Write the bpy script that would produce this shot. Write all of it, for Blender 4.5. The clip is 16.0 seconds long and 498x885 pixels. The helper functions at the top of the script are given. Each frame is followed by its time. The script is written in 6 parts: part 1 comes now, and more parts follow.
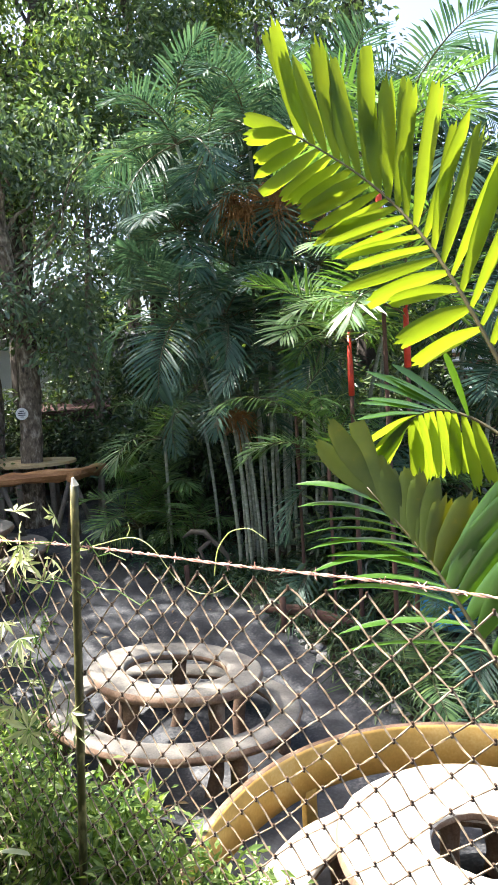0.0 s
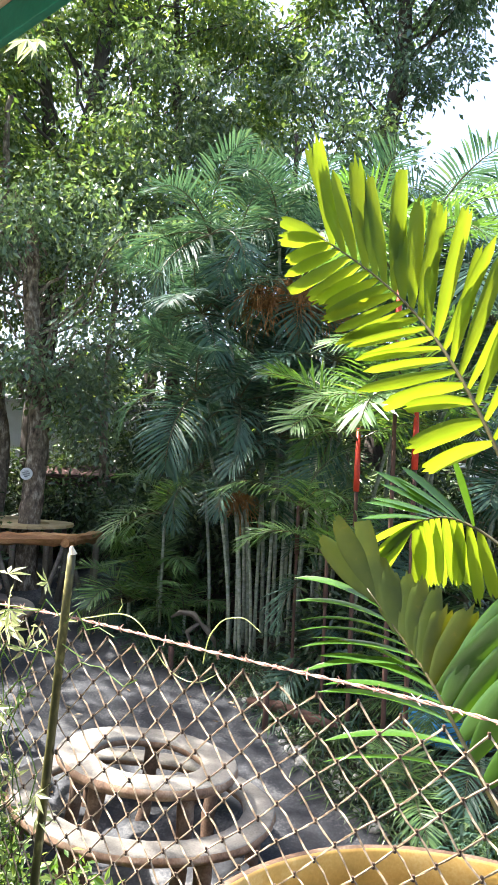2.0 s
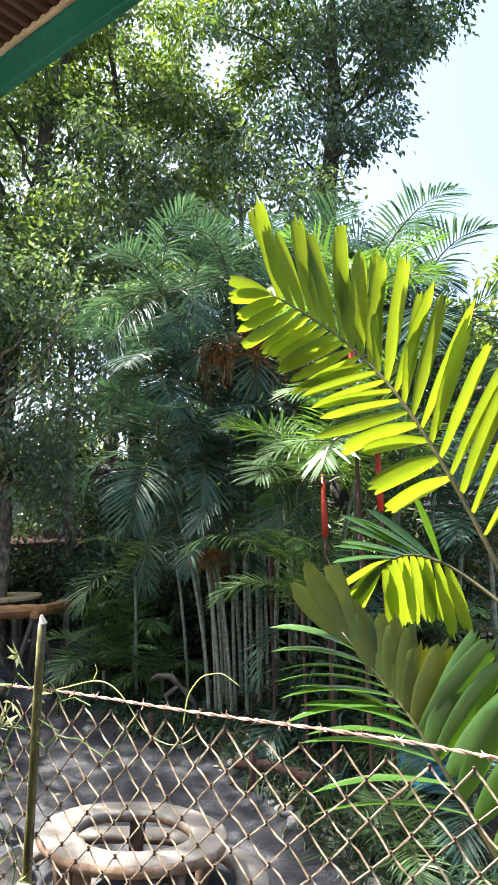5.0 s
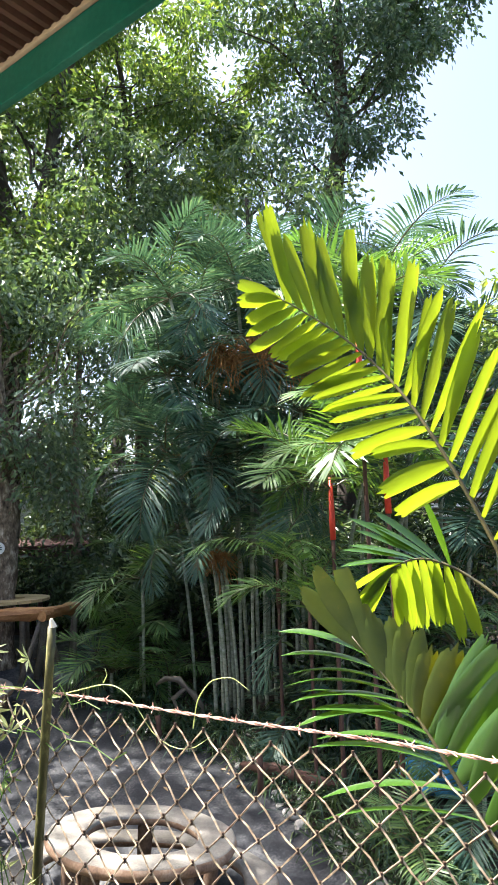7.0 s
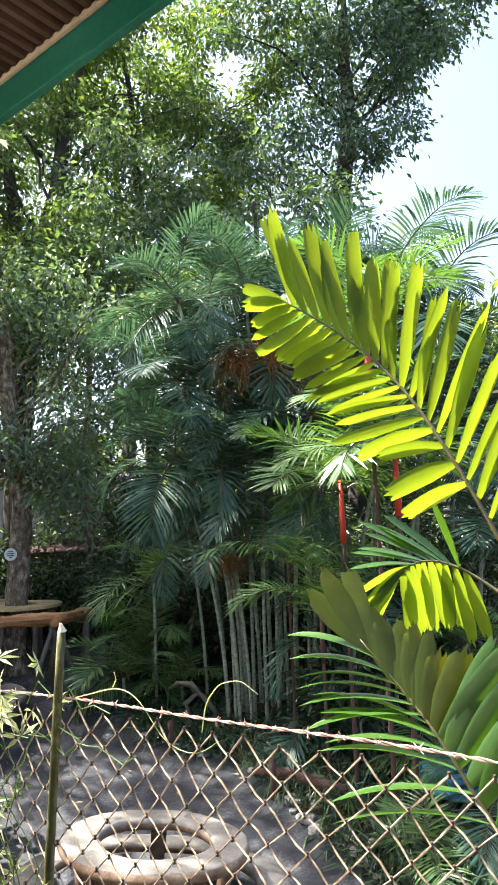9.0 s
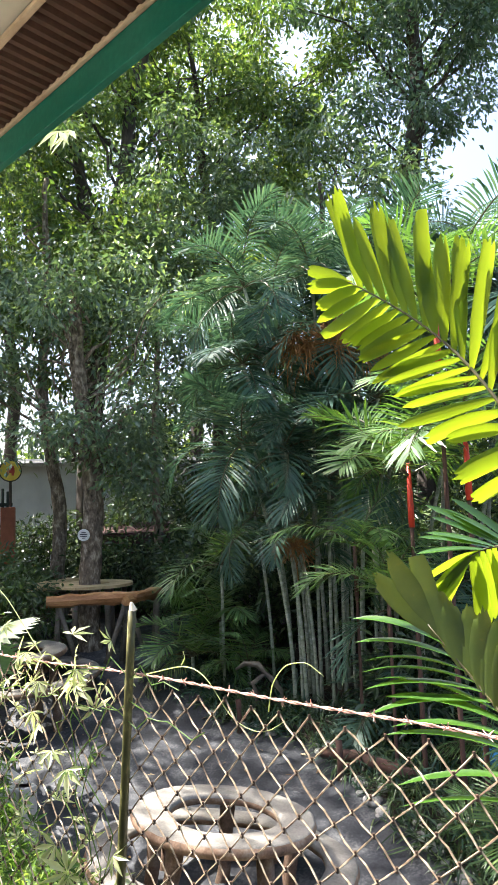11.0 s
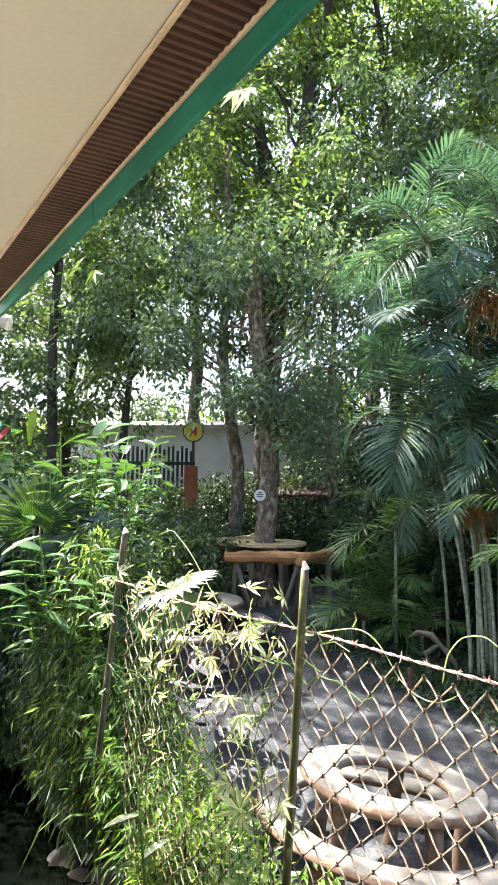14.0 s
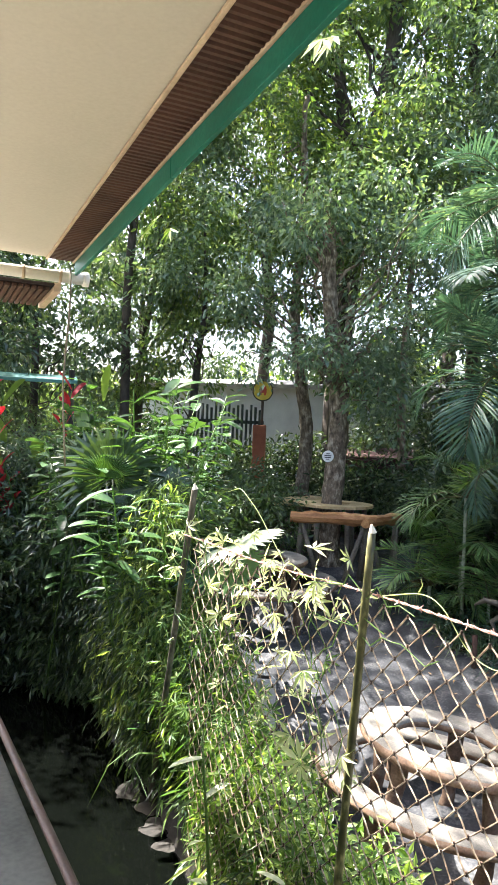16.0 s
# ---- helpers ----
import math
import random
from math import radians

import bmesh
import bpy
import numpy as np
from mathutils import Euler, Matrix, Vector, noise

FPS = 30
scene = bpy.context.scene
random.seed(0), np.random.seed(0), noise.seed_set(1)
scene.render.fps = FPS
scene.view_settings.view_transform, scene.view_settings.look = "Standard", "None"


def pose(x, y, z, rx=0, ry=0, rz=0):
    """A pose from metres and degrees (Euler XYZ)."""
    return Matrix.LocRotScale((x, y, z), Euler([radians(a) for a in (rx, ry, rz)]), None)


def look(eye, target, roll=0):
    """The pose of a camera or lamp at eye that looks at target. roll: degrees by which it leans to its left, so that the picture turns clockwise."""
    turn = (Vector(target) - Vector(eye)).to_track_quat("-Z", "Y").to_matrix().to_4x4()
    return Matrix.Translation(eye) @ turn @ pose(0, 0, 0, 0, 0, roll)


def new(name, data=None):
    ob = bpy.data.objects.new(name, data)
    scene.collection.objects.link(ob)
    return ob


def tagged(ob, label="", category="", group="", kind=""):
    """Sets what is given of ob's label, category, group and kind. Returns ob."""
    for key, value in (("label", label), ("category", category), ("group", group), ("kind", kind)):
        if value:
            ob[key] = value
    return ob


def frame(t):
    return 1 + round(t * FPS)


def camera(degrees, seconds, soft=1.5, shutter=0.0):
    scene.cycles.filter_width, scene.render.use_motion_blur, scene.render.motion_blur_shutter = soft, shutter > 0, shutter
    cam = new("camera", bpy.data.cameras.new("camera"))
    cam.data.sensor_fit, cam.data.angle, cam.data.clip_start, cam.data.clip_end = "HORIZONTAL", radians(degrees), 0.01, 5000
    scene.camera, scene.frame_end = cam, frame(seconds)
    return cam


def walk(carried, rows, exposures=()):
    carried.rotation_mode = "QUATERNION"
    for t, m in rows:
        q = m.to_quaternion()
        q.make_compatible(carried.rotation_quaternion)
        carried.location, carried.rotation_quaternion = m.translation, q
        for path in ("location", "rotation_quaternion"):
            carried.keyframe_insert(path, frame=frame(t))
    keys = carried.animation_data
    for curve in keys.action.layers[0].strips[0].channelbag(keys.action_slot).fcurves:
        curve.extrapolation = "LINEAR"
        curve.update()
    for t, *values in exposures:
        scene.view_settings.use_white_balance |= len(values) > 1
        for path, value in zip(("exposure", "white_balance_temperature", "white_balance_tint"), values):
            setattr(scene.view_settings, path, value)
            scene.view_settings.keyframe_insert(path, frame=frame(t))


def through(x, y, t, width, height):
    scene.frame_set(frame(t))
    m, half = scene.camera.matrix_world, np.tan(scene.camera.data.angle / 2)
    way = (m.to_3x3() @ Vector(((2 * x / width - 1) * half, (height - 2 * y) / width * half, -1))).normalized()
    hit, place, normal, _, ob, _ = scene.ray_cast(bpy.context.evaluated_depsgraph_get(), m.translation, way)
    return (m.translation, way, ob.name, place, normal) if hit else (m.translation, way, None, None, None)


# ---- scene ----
cam = camera(40.45, 16.0, soft=0.65)
PATH = [
    (0.0, 0.008, 0.035, 3.143, 85.00, 3.50, 0.00),
    (0.5, 0.014, 0.037, 3.147, 85.80, 5.38, 2.38),
    (1.0, 0.011, 0.041, 3.144, 86.22, 5.26, 4.19),
    (1.5, 0.006, 0.032, 3.146, 87.02, 3.20, 3.84),
    (2.0, -0.013, 0.026, 3.159, 92.03, -2.63, 0.39),
    (2.5, -0.005, -0.009, 3.147, 95.05, 0.13, 1.92),
    (3.0, -0.004, 0.000, 3.151, 94.89, 1.25, 1.73),
    (3.5, -0.005, -0.003, 3.156, 95.16, 2.23, -0.85),
    (4.0, -0.010, -0.011, 3.158, 95.77, 1.55, -3.24),
    (4.5, -0.005, -0.009, 3.153, 96.34, 1.81, -2.59),
    (7.0, -0.016, -0.012, 3.161, 96.73, 1.84, -1.70),
    (7.5, -0.011, -0.019, 3.158, 96.79, 0.61, 0.09),
    (8.0, -0.005, -0.009, 3.157, 97.17, 1.62, -0.36),
    (10.5, 0.004, -0.030, 3.157, 96.59, 3.00, -0.26),
    (11.0, 0.005, -0.022, 3.157, 95.91, 1.90, 4.90),
    (11.5, 0.027, -0.026, 3.149, 95.39, 1.96, 10.32),
    (12.0, 0.019, -0.016, 3.149, 95.31, 2.07, 13.10),
    (12.5, 0.012, -0.014, 3.150, 95.00, 1.09, 15.69),
    (13.0, 0.007, -0.012, 3.153, 93.88, 0.17, 18.61),
    (13.5, -0.002, 0.005, 3.146, 92.98, -0.56, 20.02),
    (14.0, -0.002, 0.011, 3.145, 93.11, -0.36, 19.54),
    (14.5, -0.003, -0.004, 3.148, 92.83, -2.06, 24.10),
    (15.0, -0.009, -0.005, 3.146, 92.10, -2.87, 26.01),
    (15.5, -0.009, 0.015, 3.145, 89.15, -2.77, 24.88),
    (16.0, -0.006, -0.001, 3.151, 89.55, -2.12, 25.28),
]
EXPOSURE = 2.16
walk(cam, [(t, pose(x, y, z, a, b, c)) for t, x, y, z, a, b, c in PATH],
     [(t, EXPOSURE + e, 6300, 14) for t, e in ((0.0, 0.2), (1.5, 0.38), (3.0, 0.5), (3.5, 0.46), (4.4, 0.17), (7.5, 0.15), (8.0, 0.2), (10.5, 0.18), (11.0, 0.2), (11.5, 0.68), (12.2, 0.87), (13.2, 0.7), (14.0, 0.65), (14.5, 0.66), (16.0, 0.57))])

# ---- daylight ----
SUN_AZ, SUN_EL = 74.0, 58.0      # degrees to the left of straight ahead, degrees up
world = bpy.data.worlds.new("sky")
scene.world = world
world.use_nodes = True
wn = world.node_tree.nodes
sky = wn.new("ShaderNodeTexSky")
sky.sky_type = "NISHITA"
sky.sun_disc = False
sky.sun_elevation = radians(SUN_EL)
sky.sun_rotation = radians(-SUN_AZ)
sky.air_density, sky.dust_density = 1.0, 5.0
wn["Background"].inputs["Strength"].default_value = 0.105
world.node_tree.links.new(sky.outputs["Color"], wn["Background"].inputs["Color"])
sun_to = Vector((-math.sin(radians(SUN_AZ)) * math.cos(radians(SUN_EL)),
                 math.cos(radians(SUN_AZ)) * math.cos(radians(SUN_EL)), math.sin(radians(SUN_EL))))
lamp = bpy.data.lights.new("sun", "SUN")
lamp.energy, lamp.angle, lamp.color = 4.9, radians(0.53), (1.0, 0.95, 0.86)
sun = new("sun", lamp)
sun.matrix_world = look(sun_to * 60, (0, 0, 0))


# ---- materials ----
def nodes(name):
    m = bpy.data.materials.new(name)
    m.use_nodes = True
    t = m.node_tree
    return m, t.nodes, t.links, t.nodes["Principled BSDF"]


def ramp(n, stops):
    r = n.new("ShaderNodeValToRGB")
    e = r.color_ramp.elements
    while len(e) < len(stops):
        e.new(0.5)
    for el, (p, c) in zip(e, stops):
        el.position, el.color = p, (*c, 1)
    return r


def surface(name, low, high, scale=6.0, fine=60.0, rough=0.8, bump=0.3, metallic=0.0, third=None, stretch=(1, 1, 1), spec=0.4, dist=0.01):
    """Two scales of variation in colour, and a fine relief."""
    m, n, l, b = nodes(name)
    co = n.new("ShaderNodeTexCoord")
    mp = n.new("ShaderNodeMapping")
    mp.inputs["Scale"].default_value = stretch
    l.new(co.outputs["Object"], mp.inputs["Vector"])
    a = n.new("ShaderNodeTexNoise")
    a.inputs["Scale"].default_value, a.inputs["Detail"].default_value = scale, 6
    f = n.new("ShaderNodeTexNoise")
    f.inputs["Scale"].default_value, f.inputs["Detail"].default_value = fine, 4
    for q in (a, f):
        l.new(mp.outputs["Vector"], q.inputs["Vector"])
    mx = n.new("ShaderNodeMix")
    mx.inputs["Factor"].default_value = 0.35
    l.new(a.outputs["Fac"], mx.inputs["A"])
    l.new(f.outputs["Fac"], mx.inputs["B"])
    stops = [(0.34, low), (0.62, high)] if third is None else [(0.32, low), (0.52, high), (0.66, third)]
    r = ramp(n, stops)
    l.new(mx.outputs["Result"], r.inputs["Fac"])
    l.new(r.outputs["Color"], b.inputs["Base Color"])
    bp = n.new("ShaderNodeBump")
    bp.inputs["Strength"].default_value, bp.inputs["Distance"].default_value = bump, dist
    l.new(mx.outputs["Result"], bp.inputs["Height"])
    l.new(bp.outputs["Normal"], b.inputs["Normal"])
    b.inputs["Roughness"].default_value = rough
    b.inputs["Metallic"].default_value = metallic
    b.inputs["Specular IOR Level"].default_value = spec
    return m


def leaf(name, low, high, third=None, through=0.35, rough=0.45, glow=(1.5, 1.6, 0.5), spec=0.5, scale=3.0):
    """A leaf: colour varies from leaf to leaf and along it; light comes through it, its colour multiplied by glow."""
    m, n, l, b = nodes(name)
    g = n.new("ShaderNodeNewGeometry")
    co = n.new("ShaderNodeTexCoord")
    a = n.new("ShaderNodeTexNoise")
    a.inputs["Scale"].default_value, a.inputs["Detail"].default_value = scale, 4
    l.new(co.outputs["Object"], a.inputs["Vector"])
    mx = n.new("ShaderNodeMix")
    mx.inputs["Factor"].default_value = 0.45
    l.new(g.outputs["Random Per Island"], mx.inputs["A"])
    l.new(a.outputs["Fac"], mx.inputs["B"])
    stops = [(0.15, low), (0.75, high)] if third is None else [(0.15, low), (0.62, high), (0.86, third)]
    r = ramp(n, stops)
    l.new(mx.outputs["Result"], r.inputs["Fac"])
    l.new(r.outputs["Color"], b.inputs["Base Color"])
    b.inputs["Roughness"].default_value = rough
    b.inputs["Specular IOR Level"].default_value = spec
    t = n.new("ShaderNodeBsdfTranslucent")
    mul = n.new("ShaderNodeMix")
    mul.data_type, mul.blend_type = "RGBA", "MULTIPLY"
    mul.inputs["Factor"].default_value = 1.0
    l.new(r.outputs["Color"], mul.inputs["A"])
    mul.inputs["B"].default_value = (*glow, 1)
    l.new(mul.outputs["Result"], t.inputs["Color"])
    s = n.new("ShaderNodeMixShader")
    s.inputs["Fac"].default_value = through
    l.new(b.outputs["BSDF"], s.inputs[1])
    l.new(t.outputs["BSDF"], s.inputs[2])
    l.new(s.outputs["Shader"], n["Material Output"].inputs["Surface"])
    return m


M = {
    "paving": surface("paving", (0.016, 0.018, 0.021), (0.045, 0.048, 0.053), 2.6, 38, 0.75, 0.7, third=(0.15, 0.15, 0.145)),
    "soil": surface("soil", (0.014, 0.011, 0.008), (0.04, 0.03, 0.02), 3, 50, 0.95, 0.8, third=(0.075, 0.055, 0.032)),
    "bank_mud": surface("bank_mud", (0.006, 0.006, 0.005), (0.016, 0.014, 0.011), 4, 50, 0.55, 0.8, third=(0.034, 0.029, 0.022)),
    "grass_soil": surface("grass_soil", (0.02, 0.03, 0.012), (0.05, 0.06, 0.02), 2, 40, 0.95, 0.8),
    "concrete": surface("concrete", (0.11, 0.103, 0.088), (0.21, 0.195, 0.165), 5, 70, 0.85, 0.5, third=(0.29, 0.27, 0.23)),
    "rim": surface("rim", (0.10, 0.06, 0.038), (0.21, 0.13, 0.08), 7, 60, 0.8, 0.45, third=(0.3, 0.23, 0.165)),
    "leg": surface("leg", (0.07, 0.042, 0.026), (0.16, 0.10, 0.065), 7, 60, 0.85, 0.4, third=(0.24, 0.18, 0.13)),
    "pale": surface("pale", (0.48, 0.44, 0.36), (0.66, 0.61, 0.52), 4, 60, 0.7, 0.25),
    "yellow": surface("yellow", (0.36, 0.22, 0.045), (0.48, 0.30, 0.07), 3, 50, 0.65, 0.25, third=(0.55, 0.38, 0.13)),
    "bark": surface("bark", (0.022, 0.015, 0.01), (0.19, 0.145, 0.10), 13, 40, 0.95, 1.0, third=(0.46, 0.39, 0.30), stretch=(1, 1, 0.5), dist=0.06),
    "dark_bark": surface("dark_bark", (0.025, 0.02, 0.016), (0.08, 0.065, 0.05), 5, 26, 0.95, 0.9, stretch=(1, 1, 0.35), dist=0.03),
    "stem": surface("stem", (0.09, 0.115, 0.06), (0.25, 0.27, 0.19), 8, 40, 0.7, 0.4, third=(0.36, 0.37, 0.31), stretch=(1, 1, 2.5)),
    "red_sheath": surface("red_sheath", (0.38, 0.025, 0.012), (0.62, 0.055, 0.025), 4, 40, 0.45, 0.15),
    "fruit": surface("fruit", (0.13, 0.055, 0.015), (0.30, 0.14, 0.035), 14, 60, 0.8, 0.5),
    "bamboo": surface("bamboo", (0.018, 0.018, 0.006), (0.07, 0.068, 0.018), 9, 50, 0.45, 0.3, third=(0.32, 0.29, 0.11), stretch=(1, 1, 0.4)),
    "old_bamboo": surface("old_bamboo", (0.13, 0.11, 0.07), (0.26, 0.22, 0.15), 5, 50, 0.7, 0.3, stretch=(1, 1, 0.4)),
    "cut": surface("cut", (0.62, 0.55, 0.40), (0.78, 0.72, 0.58), 20, 90, 0.7, 0.2),
    # rusty browns; the pale third tone paints sunlit highlights along the wire
    "wire": surface("wire", (0.10, 0.068, 0.04), (0.34, 0.26, 0.17), 16, 90, 0.4, 0.3, metallic=0.1, third=(0.62, 0.53, 0.40)),
    "dark_rust": surface("dark_rust", (0.03, 0.018, 0.011), (0.09, 0.052, 0.03), 30, 120, 0.7, 0.4),
    "mossy_bamboo": surface("mossy_bamboo", (0.03, 0.032, 0.02), (0.09, 0.08, 0.05), 9, 50, 0.8, 0.4, third=(0.18, 0.16, 0.11), stretch=(1, 1, 0.4)),
    "rust": surface("rust", (0.30, 0.14, 0.10), (0.60, 0.38, 0.30), 25, 150, 0.6, 0.4),
    "wood": surface("wood", (0.2, 0.085, 0.03), (0.4, 0.19, 0.07), 3, 40, 0.6, 0.4, third=(0.55, 0.31, 0.13), stretch=(0.4, 3, 3)),
    "pale_wood": surface("pale_wood", (0.38, 0.27, 0.12), (0.60, 0.46, 0.24), 3, 40, 0.7, 0.3, stretch=(0.6, 2, 2)),
    "grey_wood": surface("grey_wood", (0.08, 0.065, 0.05), (0.2, 0.17, 0.13), 3, 40, 0.85, 0.5),
    "ceiling": surface("ceiling_paint", (0.43, 0.395, 0.30), (0.50, 0.46, 0.355), 0.8, 60, 0.6, 0.05),
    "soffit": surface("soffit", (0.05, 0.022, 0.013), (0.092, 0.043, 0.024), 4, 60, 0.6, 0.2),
    # the soffit brown darkened: shade between the ribs is put into the colour
    "soffit_shade": surface("soffit_shade", (0.012, 0.007, 0.005), (0.025, 0.014, 0.01), 4, 60, 0.8, 0.2),
    "tan": surface("tan_trim", (0.36, 0.26, 0.16), (0.52, 0.40, 0.26), 9, 60, 0.6, 0.2),
    "green_paint": surface("green_paint", (0.004, 0.085, 0.055), (0.008, 0.125, 0.082), 3, 60, 0.42, 0.12, third=(0.02, 0.16, 0.11)),
    "pvc": surface("pvc", (0.62, 0.58, 0.48), (0.74, 0.70, 0.60), 5, 60, 0.45, 0.1),
    "plaster": surface("plaster", (0.45, 0.47, 0.48), (0.62, 0.64, 0.65), 2, 40, 0.85, 0.2),
    "tile": surface("porch_tile", (0.30, 0.28, 0.24), (0.42, 0.39, 0.34), 3, 60, 0.5, 0.1),
    "dull_red": surface("dull_red", (0.05, 0.028, 0.02), (0.11, 0.055, 0.038), 5, 50, 0.85, 0.3),
    "floor_grey": surface("floor_grey", (0.075, 0.078, 0.066), (0.15, 0.152, 0.13), 3, 60, 0.8, 0.3),
    "rail": surface("rail_paint", (0.055, 0.032, 0.024), (0.11, 0.065, 0.05), 6, 70, 0.5, 0.25),
    "gate": surface("gate_paint", (0.015, 0.026, 0.024), (0.035, 0.052, 0.046), 5, 60, 0.75, 0.3),
    "orange": surface("orange_paint", (0.22, 0.065, 0.03), (0.34, 0.11, 0.05), 4, 50, 0.75, 0.25),
    "sign_yellow": surface("sign_yellow", (0.62, 0.45, 0.03), (0.74, 0.56, 0.06), 5, 60, 0.5, 0.1),
    "sign_red": surface("sign_red", (0.45, 0.05, 0.02), (0.55, 0.08, 0.03), 5, 60, 0.5, 0.1),
    "sign_white": surface("sign_white", (0.62, 0.62, 0.58), (0.78, 0.78, 0.74), 9, 60, 0.6, 0.1),
    "ink": surface("ink", (0.02, 0.02, 0.02), (0.05, 0.05, 0.05), 9, 60, 0.7, 0.1),
    "tarp": surface("tarp", (0.05, 0.30, 0.62), (0.10, 0.42, 0.75), 4, 40, 0.45, 0.3),
    "roof_green": surface("roof_green", (0.06, 0.20, 0.18), (0.12, 0.30, 0.27), 3, 40, 0.5, 0.2),
    "stone": surface("stone", (0.14, 0.13, 0.12), (0.36, 0.35, 0.32), 4, 40, 0.9, 0.5, third=(0.62, 0.61, 0.57)),
    "mud_stone": surface("mud_stone", (0.012, 0.011, 0.009), (0.03, 0.027, 0.022), 7, 60, 0.85, 0.6, third=(0.05, 0.045, 0.036)),
    "litter": leaf("litter", (0.10, 0.055, 0.02), (0.26, 0.16, 0.06), (0.45, 0.36, 0.2), through=0.1),
    "tree_leaf": leaf("tree_leaf", (0.042, 0.082, 0.034), (0.11, 0.165, 0.06), (0.26, 0.30, 0.085), through=0.46, rough=0.34, spec=0.5),
    "tree_leaf_dark": leaf("tree_leaf_dark", (0.045, 0.08, 0.054), (0.115, 0.17, 0.105), (0.23, 0.28, 0.14), through=0.34, rough=0.32, spec=0.5),
    # paler tree green for the far woods, with the haze painted in
    "hazy_tree_leaf": leaf("hazy_tree_leaf", (0.06, 0.11, 0.04), (0.15, 0.2, 0.07), (0.24, 0.27, 0.09), through=0.4),
    "palm_leaf": leaf("palm_leaf", (0.025, 0.063, 0.044), (0.062, 0.125, 0.085), (0.15, 0.205, 0.105), through=0.28, rough=0.46, spec=0.27, glow=(1.45, 1.45, 0.85)),
    "palm_young": leaf("palm_young", (0.05, 0.11, 0.04), (0.10, 0.185, 0.06), (0.22, 0.29, 0.09), through=0.36, rough=0.38),
    # near fronds: high glow puts a sun-yellow backlight into the transmitted colour
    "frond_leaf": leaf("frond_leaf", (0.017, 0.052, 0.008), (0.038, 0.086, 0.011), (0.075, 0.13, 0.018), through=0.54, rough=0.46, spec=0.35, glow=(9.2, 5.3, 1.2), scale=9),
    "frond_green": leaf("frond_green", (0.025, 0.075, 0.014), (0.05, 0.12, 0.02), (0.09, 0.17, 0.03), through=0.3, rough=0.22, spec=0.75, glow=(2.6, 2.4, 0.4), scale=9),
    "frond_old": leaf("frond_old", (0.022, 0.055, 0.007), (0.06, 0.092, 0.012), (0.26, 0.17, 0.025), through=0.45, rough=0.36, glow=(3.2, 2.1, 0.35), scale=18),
    "rachis": surface("rachis", (0.03, 0.03, 0.012), (0.09, 0.075, 0.025), 8, 60, 0.5, 0.2),
    "shrub_leaf": leaf("shrub_leaf", (0.03, 0.06, 0.026), (0.07, 0.12, 0.045), (0.15, 0.2, 0.075), through=0.28, rough=0.3, spec=0.6),
    "grass_leaf": leaf("grass_leaf", (0.035, 0.09, 0.02), (0.10, 0.18, 0.035), (0.2, 0.27, 0.06), through=0.42, rough=0.4),
    # leaf tones close to white: the strong sun is put into the colour
    "sunlit_vine_leaf": leaf("sunlit_vine_leaf", (0.30, 0.36, 0.16), (0.50, 0.54, 0.30), (0.70, 0.71, 0.55), through=0.5, rough=0.35, glow=(1.45, 1.45, 1.0)),
    "canopy_leaf": leaf("canopy_leaf", (0.036, 0.075, 0.058), (0.09, 0.15, 0.105), (0.18, 0.24, 0.14), through=0.28, rough=0.3, spec=0.5),
    "deep_leaf": leaf("deep_leaf", (0.016, 0.034, 0.018), (0.065, 0.105, 0.05), (0.2, 0.25, 0.11), through=0.2, rough=0.27, spec=0.65),
    "ginger_leaf": leaf("ginger_leaf", (0.03, 0.075, 0.03), (0.07, 0.14, 0.05), (0.15, 0.22, 0.075), through=0.25, rough=0.26, spec=0.7),
    "maroon": surface("maroon_paint", (0.03, 0.009, 0.008), (0.065, 0.02, 0.015), 4, 50, 0.7, 0.3),
    "weed_leaf": leaf("weed_leaf", (0.075, 0.14, 0.04), (0.19, 0.27, 0.08), (0.42, 0.46, 0.19), through=0.45, rough=0.34),
    "grey_leaf": leaf("grey_leaf", (0.065, 0.115, 0.085), (0.16, 0.225, 0.16), (0.30, 0.36, 0.23), through=0.4, rough=0.28, spec=0.55),
    "red_leaf": leaf("red_leaf", (0.22, 0.015, 0.02), (0.5, 0.04, 0.05), through=0.4, glow=(1.5, 0.8, 0.8)),
    # whitened leaf green that stands for glaring sun on the leaf
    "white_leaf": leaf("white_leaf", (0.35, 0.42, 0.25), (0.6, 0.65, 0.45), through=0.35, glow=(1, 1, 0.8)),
}


def water_material():
    m, n, l, b = nodes("canal_water")
    b.inputs["Base Color"].default_value = (0.002, 0.0026, 0.002, 1)
    b.inputs["Roughness"].default_value = 0.06
    b.inputs["Specular IOR Level"].default_value = 0.22
    co = n.new("ShaderNodeTexCoord")
    a = n.new("ShaderNodeTexNoise")
    a.inputs["Scale"].default_value, a.inputs["Detail"].default_value = 5.0, 4
    l.new(co.outputs["Object"], a.inputs["Vector"])
    bp = n.new("ShaderNodeBump")
    bp.inputs["Strength"].default_value, bp.inputs["Distance"].default_value = 0.12, 0.02
    l.new(a.outputs["Fac"], bp.inputs["Height"])
    l.new(bp.outputs["Normal"], b.inputs["Normal"])
    return m


M["water"] = water_material()


